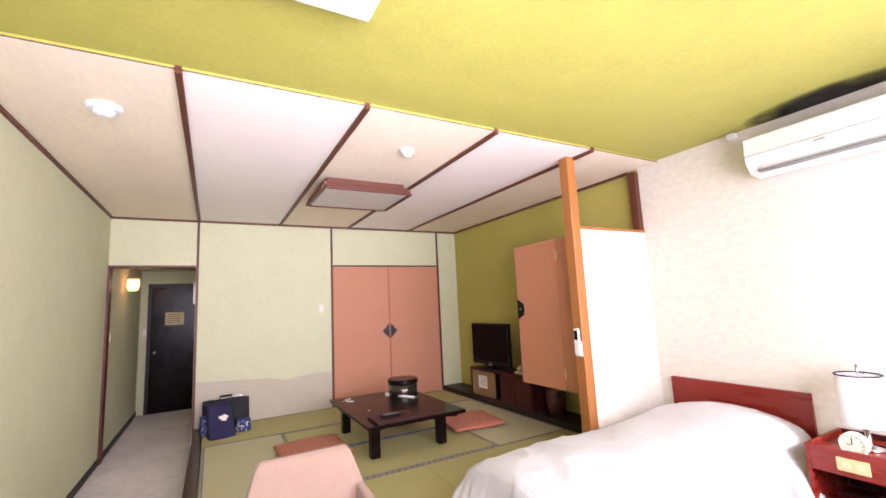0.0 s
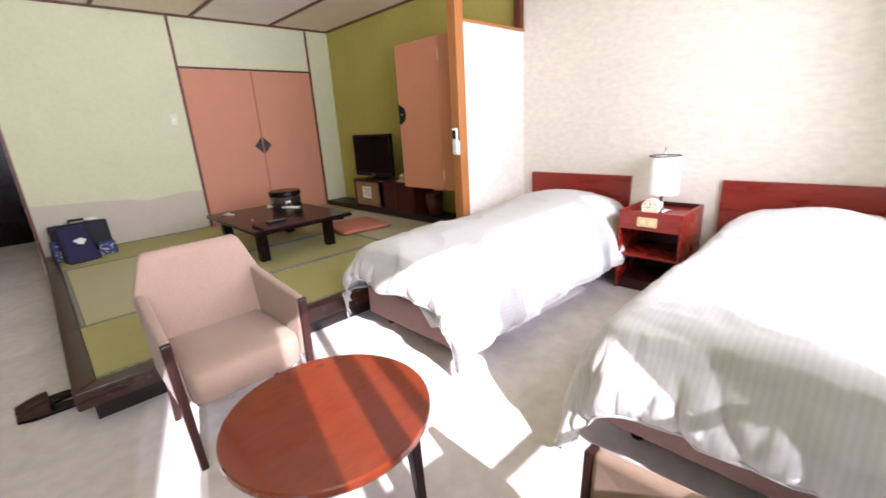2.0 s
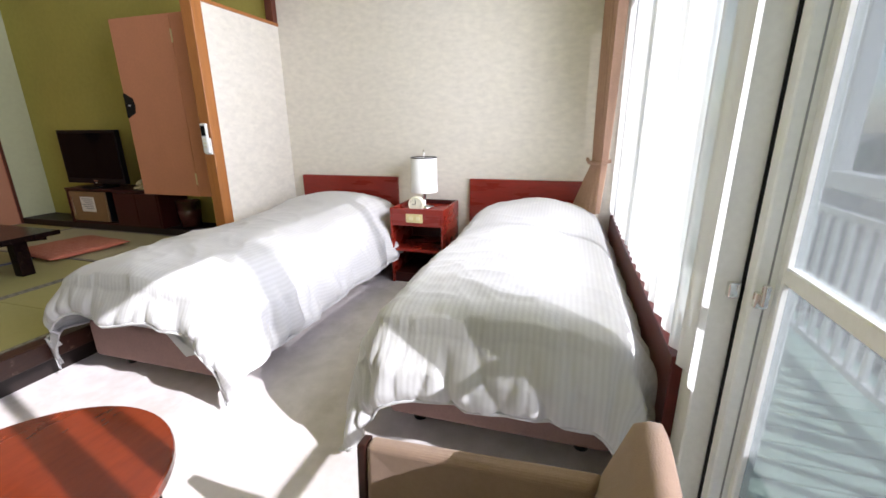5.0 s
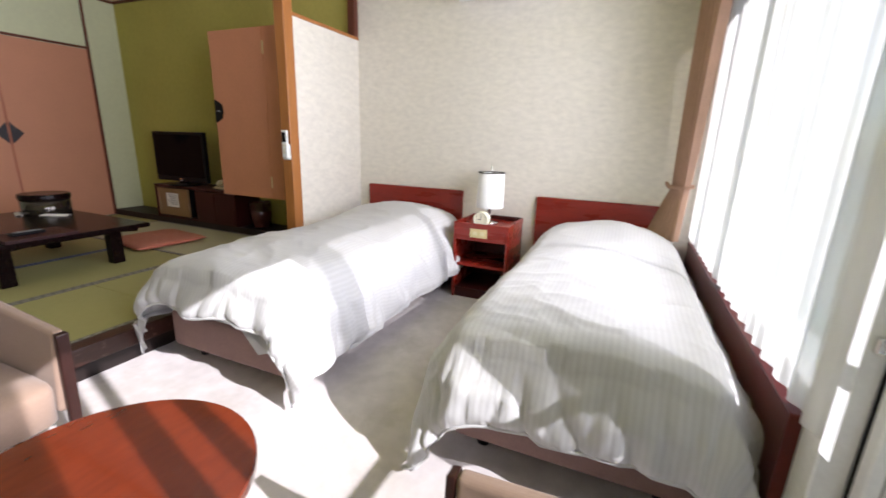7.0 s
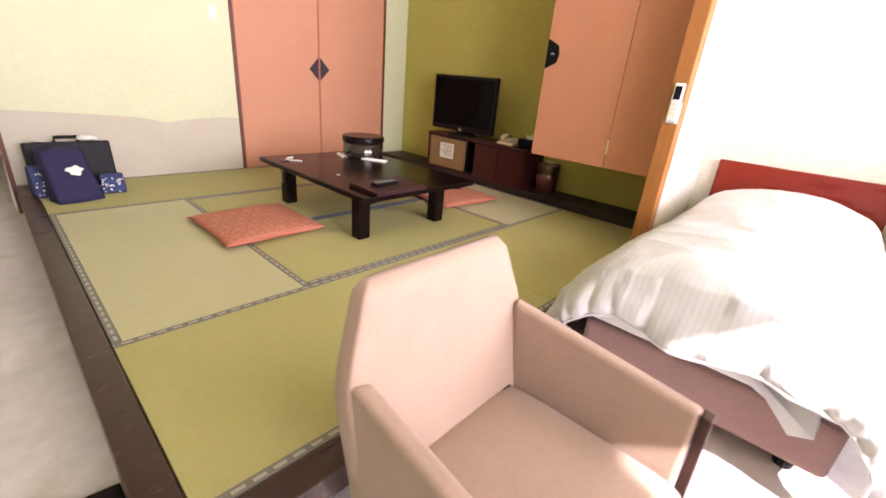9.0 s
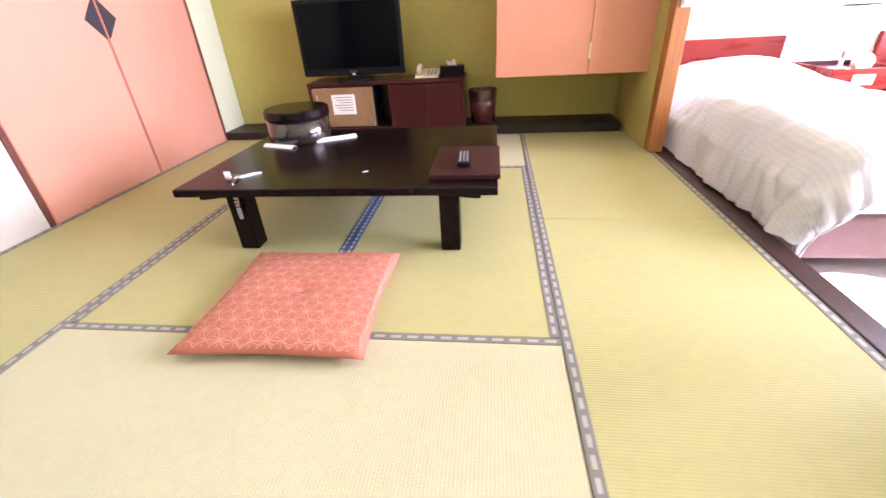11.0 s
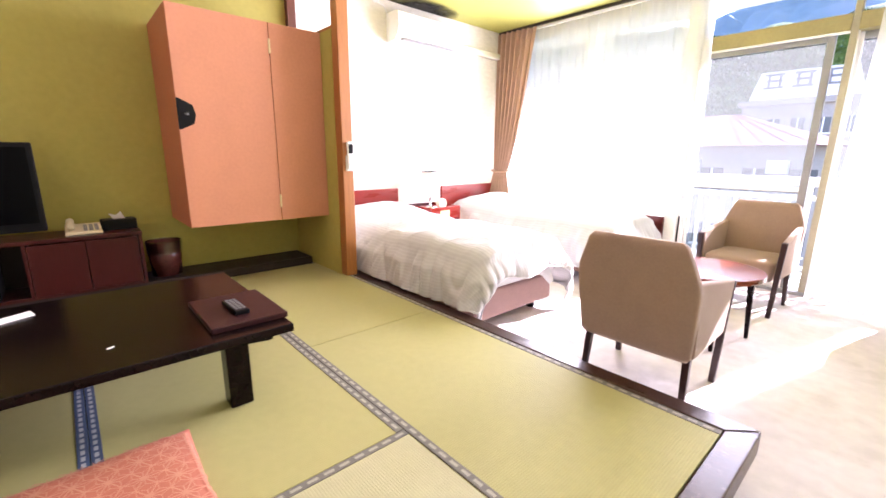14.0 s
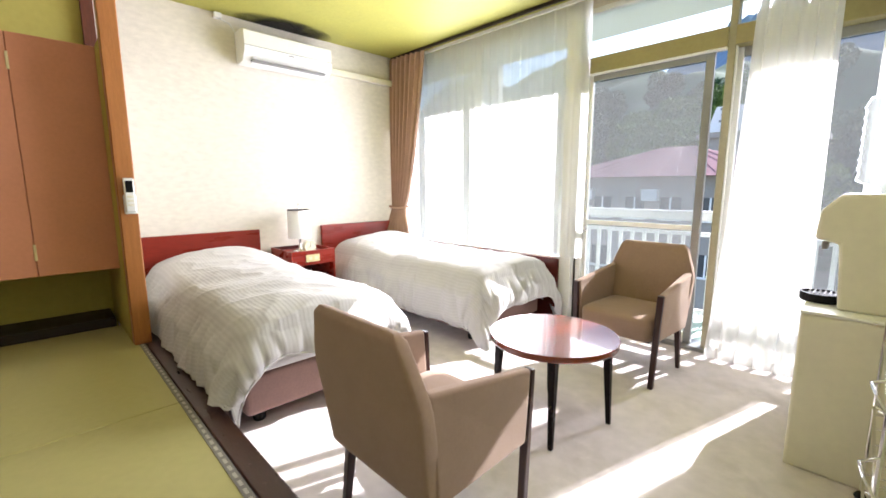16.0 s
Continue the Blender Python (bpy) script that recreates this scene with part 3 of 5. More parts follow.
# ---- curtains ----
def drape(x0, x1, y, z_top, z_bot, pleats, depth, seed, n_u=160, n_v=24, spread=(0.0, 0.0)):
    """A pleated hanging cloth that may widen downwards at either side."""
    rnd = random.Random(seed)
    ph = [rnd.uniform(0, 6.28) for _ in range(4)]
    bm = bmesh.new()
    rows = []
    for j in range(n_v + 1):
        v = j / n_v
        row = []
        for i in range(n_u + 1):
            u = i / n_u
            z = z_top + (z_bot - z_top) * v
            amp = depth * (0.45 + 0.55 * v)
            w = math.sin(2 * math.pi * pleats * u + ph[0] + 0.8 * math.sin(5 * u + ph[1] + v)) + 0.35 * math.sin(2 * math.pi * pleats * 2.3 * u + ph[2] + 1.4 * v)
            f = v ** 1.7
            x = x0 - spread[0] * f + (x1 - x0 + (spread[0] + spread[1]) * f) * u + 0.012 * math.sin(2 * math.pi * pleats * u + ph[3])
            row.append(bm.verts.new((x, y + amp * w * 0.75, z + 0.006 * w * v)))
        rows.append(row)
    for a, b in zip(rows, rows[1:]):
        for i in range(n_u):
            bm.faces.new((a[i], a[i + 1], b[i + 1], b[i]))
    return bm


lace1 = thing("lace_curtain", "sheer white lace curtain drawn across the bed window", "curtain", group="curtains")
part("cloth", drape(1.49, 3.955, -0.628, 2.735, 0.61, 21, 0.021, 3, n_u=220), LACE, lace1, smooth=True)
lace2 = thing("lace_curtain", "sheer white floor-length lace curtain pushed aside", "curtain", group="curtains")
part("cloth", drape(-0.03, 0.362, -0.575, 2.735, 0.03, 5, 0.045, 7, n_u=110, spread=(0.02, 0.12)), LACE, lace2, smooth=True)
part("back_fold", drape(-0.02, 0.352, -0.635, 2.735, 0.035, 6, 0.03, 17, n_u=110, spread=(0.02, 0.11)), LACE, lace2, smooth=True)
lace3 = thing("lace_curtain", "sheer white floor-length lace curtain behind the water dispenser", "curtain", group="curtains")
part("cloth", drape(-0.62, -0.19, -0.575, 2.735, 0.03, 6, 0.045, 9, n_u=110), LACE, lace3, smooth=True)
part("back_fold", drape(-0.61, -0.20, -0.635, 2.735, 0.035, 8, 0.03, 19, n_u=110), LACE, lace3, smooth=True)


def tied_drape(x0, x1, y, z_top, z_tie, z_bot):
    """A gathered curtain drawn together at the tie and fanning out below it, towards the room."""
    bm = bmesh.new()
    rows, n_u, n_v = [], 110, 44
    for j in range(n_v + 1):
        v = j / n_v
        z = z_top + (z_bot - z_top) * v
        above = z > z_tie
        d = min(1.0, max(0.0, (z - z_tie) / (z_top - z_tie) if above else (z_tie - z) / (z_tie - z_bot)))
        k = 0.30 + 0.70 * d ** 0.7 if above else 0.30 + 0.20 * d
        out = 0.0 if above else 0.11 * d
        row = []
        for i in range(n_u + 1):
            u = i / n_u
            w = math.sin(2 * math.pi * 7 * u + 0.5 * math.sin(3 * v)) + 0.3 * math.sin(2 * math.pi * 15 * u + 2)
            fan = out * (0.2 + 1.1 * u)
            row.append(bm.verts.new((x1 - (x1 - x0) * k * (1 - u), y - 0.06 * (1 - u) + fan + 0.04 * w * (0.5 + 0.5 * k), z)))
        rows.append(row)
    for a, b in zip(rows, rows[1:]):
        for i in range(n_u):
            bm.faces.new((a[i], a[i + 1], b[i + 1], b[i]))
    return bm


tied = thing("tied_curtain", "dusty pink curtain tied back at the wall", "curtain", group="curtains")
part("cloth", tied_drape(3.40, 3.96, -0.47, 2.735, 0.98, 0.62), DRAPE, tied, smooth=True)
part("tieback", tube([(3.79, -0.58, 1.0), (3.80, -0.49, 0.985), (3.88, -0.43, 0.98), (3.965, -0.42, 1.0)], 0.014), DRAPE, tied)
rail = thing("curtain_rail", "thin curtain rail under the ceiling", "curtain rail")
part("track", box(XW + 0.02, XE - 0.01, -0.63, -0.60, 2.735, 2.763, 0.003), ALU, rail)
part("track", box(XW + 0.02, XE - 0.01, -0.515, -0.485, 2.735, 2.763, 0.003), DARKWOOD, rail)


# ---- beds ----
def duvet_mesh(x0, x1, y0, y1, top, over_side, over_foot, seed, dome=0.09):
    """Cloth laid over a mattress: flat on top, bulging in the middle, hanging at the sides and at the foot (x0)."""
    noise_off = Vector((seed * 7.3, seed * 3.1, 0))
    bm = bmesh.new()
    uvl = bm.loops.layers.uv.new("UVMap")
    nx, ny = 170, 140
    px1, py0, py1 = x1, y0 - over_side, y1 + over_side
    rad = 0.10
    grid, uvs = [], {}
    for i in range(nx + 1):
        row = []
        for j in range(ny + 1):
            q = py0 + (py1 - py0) * j / ny
            lo = x0 - over_foot * (0.75 + 0.95 * abs(2 * j / ny - 1) ** 3 + 0.10 * noise.noise(Vector((j * 0.06, seed, 2))))
            p = lo + (px1 - lo) * i / nx
            cx, cy = max(p, x0 + rad), min(max(q, y0 + rad), y1 - rad)
            d = Vector((p - cx, q - cy))
            r = d.length
            nv = noise.noise(Vector((p * 3.0, q * 3.0, 0)) + noise_off)
            nf = noise.noise(Vector((p * 9.0, q * 5.0, 3)) + noise_off)
            tq = (q - y0) / (y1 - y0)
            bulge = dome * max(0.0, math.sin(math.pi * min(1, max(0, tq)))) ** 0.7 * (0.75 + 0.25 * min(1, max(0, (p - x0) / 0.35)))
            head = 0.07 * math.exp(-((p - (x1 - 0.32)) / 0.28) ** 2) * max(0.0, math.sin(math.pi * min(1, max(0, tq)))) ** 0.5
            if r <= rad:
                z = top + bulge + head - 0.035 * (r / rad) ** 2
                xx, yy = p, q
            else:
                drop = r - rad
                n = d / r
                ang = math.atan2(n.y, n.x)
                fold = math.sin(p * 13 + q * 11 + 3 * nv + seed) * 0.5 + math.sin(ang * 7 + p * 5 - q * 6) * 0.5
                curl = max(0.0, 1 - min(p - lo, q - py0, py1 - q) / 0.07)
                run = p if abs(n.y) > abs(n.x) else q
                crease = (1 - abs(noise.noise(Vector((run * 6.0 + 0.8 * drop, drop * 1.6, seed))))) ** 5
                nip = (1 - abs(noise.noise(Vector((run * 13.0 - 2 * drop, drop * 4.0, seed + 4))))) ** 6
                out = rad + 0.075 * min(1, drop / 0.12) + 0.026 * fold * min(1, drop / 0.25) + 0.20 * drop - 0.03 * curl ** 2
                out -= (0.034 * crease + 0.012 * nip) * min(1, drop / 0.12)
                xx, yy = cx + n.x * out, cy + n.y * out
                z = top - 0.035 - drop * 0.96 + bulge * 0.3 * max(0, 1 - drop / 0.1)
                z = max(z, (0.228 if yy > 2.195 else 0.045) + 0.012 * fold)
            cr = (1 - abs(noise.noise(Vector((p * 5.0 + 0.6 * q, q * 3.4 - 0.8 * p, 8)) + noise_off))) ** 6
            c2 = (1 - abs(noise.noise(Vector((p * 8.0 - q * 3, q * 8.0 + p * 2, 5)) + noise_off))) ** 5
            z += 0.017 * nv + 0.003 * nf + 0.008 * cr + 0.003 * c2
            v = bm.verts.new((xx, yy, z))
            uvs[v] = (p, q)
            row.append(v)
        grid.append(row)
    for i in range(nx):
        for j in range(ny):
            f = bm.faces.new((grid[i][j], grid[i + 1][j], grid[i + 1][j + 1], grid[i][j + 1]))
            for lp in f.loops:
                lp[uvl].uv = uvs[lp.vert]
    bmesh.ops.recalc_face_normals(bm, faces=bm.faces[:])
    edge = [grid[i][0] for i in range(nx, 0, -4)] + [grid[0][j] for j in range(0, ny + 1, 4)] + [grid[i][ny] for i in range(4, nx + 1, 4)]
    return bm, [v.co.copy() for v in edge]


def make_bed(y0, y1, hb0, hb1, seed, over_foot, tail):
    bed = thing("single_bed", "single bed with a mahogany headboard and mauve base", "bed", group="twin beds")
    part("headboard", box(3.945, XE - 0.003, hb0, hb1, 0.25, 0.824, 0.006), MAHOG, bed, "red mahogany headboard")
    part("bed_base", box(1.83, 3.92, y0 + 0.02, y1 - 0.02, 0.085, 0.30, 0.025, 3), BEDBASE, bed, "mauve-brown fabric base")
    part("mattress", box(1.81, 3.92, y0, y1, 0.302, 0.50, 0.04, 3), LINEN, bed)
    for x in (1.95, 3.8):
        for y in (y0 + 0.12, y1 - 0.12):
            part("bed_foot", turned([(0, 0), (0.03, 0), (0.035, 0.02), (0.03, 0.09), (0, 0.09)], 16, x, y), BLACK, bed)
    pil = thing("pillow", "white pillow under the duvet", "pillow", group="pillows")
    part("pillow_body", box(3.50, 3.90, y0 + 0.15, y1 - 0.15, 0.505, 0.60, 0.045, 4), LINEN, pil, smooth=True)
    dv = thing("duvet", "white satin-striped duvet rumpled over the bed", "duvet", group="duvets")
    if tail:
        part("sheet_tail", hexa([(1.76, y0 + 0.10, 0.26), (1.80, y0 + 0.10, 0.30), (1.80, y0 + 0.34, 0.36), (1.77, y0 + 0.34, 0.36)], [(1.752, y0 + 0.16, 0.24), (1.79, y0 + 0.12, 0.38), (1.79, y0 + 0.34, 0.42), (1.762, y0 + 0.34, 0.42)]), LINEN, dv, "white sheet tail below the hem")
    cover, rim = duvet_mesh(1.75, 3.90, y0 - 0.01, y1 + 0.01, 0.565, 0.37, over_foot, seed)
    part("cover", cover, LINEN, dv, "puffy satin-striped cover", True)
    part("hem", tube(rim, 0.007, 6), LINEN, dv, "stitched hem", True)
    return bed


make_bed(1.20, 2.12, 1.188, 2.170, 1.0, 0.18, True)
make_bed(-0.53, 0.40, -0.46, 0.522, 2.0, 0.33, False)


# ---- bedside table, lamp, clock ----
ns = thing("nightstand", "mahogany nightstand with open shelves and a switch plate", "nightstand", (3.50, 0.628, 0.0))
NW, ND = 0.45, 0.48
part("side_panel", box(0, ND, 0, 0.02, 0.0, 0.63, 0.003), MAHOG, ns)
part("side_panel", box(0, ND, NW - 0.02, NW, 0.0, 0.63, 0.003), MAHOG, ns)
part("top_board", box(0.01, ND, 0.02, NW - 0.02, 0.575, 0.595), MAHOG, ns)
part("front_rail", box(0.0, 0.02, 0.02, NW - 0.02, 0.49, 0.63, 0.003), MAHOG, ns)
part("shelf", box(0.02, ND, 0.02, NW - 0.02, 0.27, 0.29), MAHOG, ns)
part("plinth", box(0.02, ND, 0.02, NW - 0.02, 0.0, 0.08), BROWNRED, ns)
part("back_panel", box(ND - 0.012, ND, 0.02, NW - 0.02, 0.08, 0.63), BROWNRED, ns)
sp = part("switch_plate", box(-0.006, 0.0, 0.17, 0.31, 0.52, 0.59, 0.002), PLATE, ns, "yellowed switch plate")
for y in (0.205, 0.265):
    part("socket", box(-0.009, -0.006, y - 0.015, y + 0.018, 0.54, 0.57, 0.002), CREAM, sp)
lamp = thing("table_lamp", "bedside lamp with a white drum shade, unlit", "lamp", (3.76, 0.868, 0.595))
part("base", turned([(0, 0), (0.075, 0), (0.078, 0.012), (0.02, 0.02), (0.014, 0.03), (0.014, 0.15), (0, 0.15)], 28), CHROME, lamp, "chrome stem", True)
part("shade", turned([(0.112, 0.135), (0.106, 0.42), (0.103, 0.42), (0.109, 0.135), (0.112, 0.135)], 40), SHADE, lamp, "white drum shade", True)
part("shade_ring", turned([(0.1075, 0.414), (0.1085, 0.421), (0.101, 0.421), (0.101, 0.414), (0.1075, 0.414)], 40), BLACK, lamp)
part("finial", turned([(0, 0.15), (0.007, 0.15), (0.007, 0.46), (0.009, 0.47), (0, 0.485)], 12), CHROME, lamp)
for k in range(3):
    a = k * 2.094
    part("spoke", tube([(0, 0, 0.412), (0.1 * math.cos(a), 0.1 * math.sin(a), 0.412)], 0.0025, 6), CHROME, lamp)
clk = thing("alarm_clock", "small round white alarm clock on the nightstand", "clock", (3.56, 0.868, 0.595), 0)
bm = turned([(0, -0.03), (0.055, -0.03), (0.062, -0.022), (0.062, 0.022), (0.056, 0.03), (0.05, 0.026), (0, 0.026)], 32)
bmesh.ops.rotate(bm, verts=bm.verts[:], matrix=Matrix.Rotation(radians(-90), 3, "Y"))
bmesh.ops.translate(bm, verts=bm.verts[:], vec=(0, 0, 0.066))
part("clock_body", bm, IVORY, clk, smooth=False)
part("clock_foot", box(-0.03, 0.03, -0.045, 0.045, 0, 0.02, 0.005), IVORY, clk)
part("clock_hand", box(-0.0285, -0.0270, -0.002, 0.002, 0.066, 0.10), BLACK, clk)
part("clock_hand", box(-0.0285, -0.0270, 0.0, 0.028, 0.064, 0.068), BLACK, clk)
for k in range(12):
    a = k * math.pi / 6
    part("hour_mark", box(-0.0285, -0.027, 0.044 * math.sin(a) - 0.002, 0.044 * math.sin(a) + 0.002, 0.066 + 0.044 * math.cos(a) - 0.002, 0.066 + 0.044 * math.cos(a) + 0.002), BLACK, clk)


# ---- armchairs and round table ----
def make_chair(label):
    """Armchair with its seat towards -y; the origin lies on the floor between the legs."""
    ch = thing("armchair", label, "armchair", group="armchairs")
    rings = [(0.285, 0.232, -0.012, 0.232), (0.292, 0.238, -0.012, 0.24), (0.40, 0.240, -0.012, 0.246), (0.416, 0.237, -0.010, 0.242), (0.427, 0.226, -0.004, 0.23), (0.434, 0.19, 0.005, 0.195), (0.438, 0.10, 0.01, 0.10), (0.439, 0.02, 0.01, 0.02)]
    part("seat", loft(rings, 48, 0.24), UPHOL, ch, "padded seat with a rounded front", smooth=True)
    rings = []
    for k in range(25):
        z = 0.272 + 0.568 * k / 24
        hx = 0.268 + 0.022 * min(1, (z - 0.272) / 0.368) if z < 0.64 else 0.29 - 0.072 * (z - 0.64) / 0.2
        hx += 0.004 * math.exp(-((z - 0.64) / 0.03) ** 2) * -1
        end = min(1.0, (z - 0.272) / 0.014, (0.84 - z) / 0.014)
        end = math.sqrt(max(0.0, 1 - (1 - end) ** 2))
        front, back = 0.185 + 0.20 * (z - 0.30), 0.262 + 0.145 * (z - 0.27)
        rings.append((z, hx - 0.014 * (1 - end), (front + back) / 2, max(0.012, (back - front) / 2 - 0.014 * (1 - end))))
    part("backrest", loft(rings, 48, 0.22), UPHOL, ch, "back that narrows upwards from the arms", smooth=True)
    # Thin dark strip draws the shaded crease where seat meets back.
    part("crease_shade", box(-0.215, 0.215, 0.206, 0.2115, 0.41, 0.4295), DARKWOOD, ch, "dark strip painting shade into the crease behind the seat")
    for s in (-1, 1):
        arm = part("armrest", hexa([(s * 0.238, -0.215, 0.30), (s * 0.285, -0.215, 0.30), (s * 0.28, 0.23, 0.29), (s * 0.238, 0.22, 0.29)],
                                   [(s * 0.262, -0.216, 0.595), (s * 0.30, -0.216, 0.595), (s * 0.279, 0.27, 0.665), (s * 0.235, 0.25, 0.665)], 0.014, 4), UPHOL, ch)
        part("front_leg", hexa([(s * 0.245, -0.25, 0), (s * 0.275, -0.25, 0), (s * 0.275, -0.22, 0), (s * 0.245, -0.22, 0)],
                               [(s * 0.262, -0.238, 0.588), (s * 0.300, -0.238, 0.588), (s * 0.300, -0.216, 0.592), (s * 0.262, -0.216, 0.592)], 0.004, 2), CHAIRWOOD, ch, "dark wooden leg rising to the arm")
        part("back_leg", hexa([(s * 0.24, 0.205, 0), (s * 0.265, 0.205, 0), (s * 0.265, 0.235, 0), (s * 0.24, 0.235, 0)],
                              [(s * 0.225, 0.17, 0.30), (s * 0.26, 0.17, 0.30), (s * 0.26, 0.21, 0.30), (s * 0.225, 0.21, 0.30)], 0.004, 2), CHAIRWOOD, ch, "dark wooden leg")
    part("seat_frame", box(-0.225, 0.225, -0.21, 0.2, 0.275, 0.289), DARKWOOD, ch)
    return ch


ch1 = make_chair("beige upholstered armchair with dark wooden legs")
ch1.location, ch1.rotation_euler = (0.836, 1.766, 0), (0, 0, radians(0.7))
ch2 = copy_thing(ch1, pose(0.842, -0.10, 0, 0, 0, 176.7))

rt = thing("round_table", "low round table with a polished red-brown top", "table", (0.860, 0.868, 0))
part("tabletop", turned([(0, 0.439), (0.315, 0.439), (0.327, 0.444), (0.330, 0.452), (0.330, 0.470), (0.327, 0.476), (0, 0.476)], 64), TABLETOP, rt, "polished red-brown veneer top")
part("apron", turned([(0.22, 0.409), (0.24, 0.409), (0.24, 0.439), (0.22, 0.439), (0.22, 0.409)], 48), LACQUER, rt)
for a in (100, 190, 280, 10):
    c, s = math.cos(radians(a + 22)), math.sin(radians(a + 22))
    part("leg", hexa([(0.298 * c - 0.011, 0.298 * s - 0.011, 0), (0.298 * c + 0.011, 0.298 * s - 0.011, 0), (0.298 * c + 0.011, 0.298 * s + 0.011, 0), (0.298 * c - 0.011, 0.298 * s + 0.011, 0)],
                     [(0.274 * c - 0.02, 0.274 * s - 0.02, 0.439), (0.274 * c + 0.02, 0.274 * s - 0.02, 0.439), (0.274 * c + 0.02, 0.274 * s + 0.02, 0.439), (0.274 * c - 0.02, 0.274 * s + 0.02, 0.439)], 0.004), LACQUER, rt)


# ---- low table and what lies on it ----
lt = thing("low_table", "low dark lacquered table on four square legs", "table", (2.09, 4.085, ZTAT))
part("tabletop", box(-0.49, 0.49, -0.68, 0.68, 0.29, 0.325, 0.006), LACQUER, lt, "dark glossy top")
for y in (-0.6, 0.6):
    part("apron", prism([(-0.43, 0.285), (0.43, 0.285), (0.43, 0.255), (0.3, 0.27), (-0.3, 0.27), (-0.43, 0.255)], "y", y - 0.012, y + 0.012), LACQUER, lt)
for x in (-0.42, 0.42):
    part("apron", prism([(-0.6, 0.285), (0.6, 0.285), (0.6, 0.255), (0.45, 0.27), (-0.45, 0.27), (-0.6, 0.255)], "x", x - 0.012, x + 0.012), LACQUER, lt)
for x in (-0.37, 0.31):
    for y in (-0.48, 0.46):
        part("leg", box(x - 0.043, x + 0.043, y - 0.043, y + 0.043, 0, 0.285, 0.006), LACQUER, lt)
ZL = ZTAT + 0.325
tb = thing("lidded_box", "round black lacquer box with a lid", "box", (2.40, 4.52, ZL))
part("box_body", turned([(0, 0), (0.165, 0), (0.17, 0.008), (0.17, 0.125), (0, 0.125)], 64), mat("polished_black_lacquer", (0.05, 0.04, 0.03), 0.06, 0.6, var=0.2, scale=4, coat=0.6), tb, "mirror-polished side", True)
part("lid", turned([(0, 0.126), (0.176, 0.126), (0.178, 0.135), (0.176, 0.165), (0.168, 0.172), (0, 0.172)], 64), LACQUER, tb, "flat black lid")
fo = thing("menu_folder", "dark red-brown folder on the low table", "folder", (1.885, 3.54, ZL))
part("cover", box(-0.20, 0.20, -0.145, 0.145, 0.0, 0.022, 0.003), mat("dark_red_vinyl", (0.028, 0.006, 0.007), 0.45, var=0.2, scale=14, bump=0.2, bscale=300, spec=0.3), fo)
part("pages", box(-0.19, 0.197, -0.14, 0.14, 0.005, 0.017), PAPER, fo)


def remote(name, label, loc, rz, size, body, key):
    r = thing(name, label, "remote control", loc, rz)
    w, h, d = size
    part("remote_body", box(-w / 2, w / 2, -h / 2, h / 2, 0, d, min(w, d) * 0.2, 2), body, r)
    for i in range(3):
        for j in range(6):
            part("button", box((i - 1) * w * 0.27 - w * 0.09, (i - 1) * w * 0.27 + w * 0.09, h * (-0.4 + j * 0.14), h * (-0.33 + j * 0.14), d, d + 0.003), key, r)
    return r


remote("remote_control", "black television remote on the folder", (1.86, 3.55, ZL + 0.022), 92, (0.056, 0.18, 0.02), BLACK, GREY)
def folded_paper(name, label, loc, rz, w, h):
    p = thing(name, label, "paper", loc, rz)
    part("sheet", prism([(-w / 2, 0), (0, 0.012), (w / 2, 0.001), (w / 2, 0.003), (0, 0.015), (-w / 2, 0.002)], "y", -h / 2, h / 2), PAPER, p)
    return p


folded_paper("folded_paper", "folded white paper on the low table", (2.36, 4.30, ZL), 28, 0.06, 0.22)
folded_paper("folded_paper", "folded white paper on the low table", (2.22, 4.57, ZL), -18, 0.045, 0.20)
key = thing("room_key", "room key with two white tags on a ring", "key", (1.75, 4.56, ZL))
for y0, y1, x1 in ((0.02, 0.075, 0.055), (-0.02, -0.085, 0.045)):
    w = 0.016
    part("key_tag", hexa([(-0.075 + 0.055, y0 - w, 0.002), (-0.075 + 0.055, y0 + w, 0.002), (x1, y1 + w, 0.002), (x1, y1 - w, 0.002)],
                         [(-0.075 + 0.055, y0 - w, 0.008), (-0.075 + 0.055, y0 + w, 0.008), (x1, y1 + w, 0.008), (x1, y1 - w, 0.008)]), WHITE, key)
part("key_ring", tube([(0.03 * math.cos(k * 0.524) - 0.02, 0.03 * math.sin(k * 0.524), 0.008) for k in range(13)], 0.002, 6), CHROME, key)
part("key_chain", tube([(-0.04, -0.03, 0.006), (-0.085, -0.035, 0.006), (-0.088, -0.036, -0.05), (-0.089, -0.036, -0.10)], 0.004, 6), CHROME, key)


sc2 = thing("paper_scrap", "tiny white scrap of paper on the low table", "paper", (1.80, 3.98, ZL), 30)
part("sheet", box(-0.004, 0.004, -0.012, 0.012, 0.0, 0.002), PAPER, sc2)
for k in range(5):
    part("chain_link", box(-0.099, -0.090, -0.042, -0.024, -0.035 - k * 0.016, -0.023 - k * 0.016, 0.002, 1), CHROME, key)
part("key_blade", box(-0.097, -0.093, -0.043, -0.023, -0.16, -0.105, 0.002, 1), ALU_GREY, key, "worn metal key")

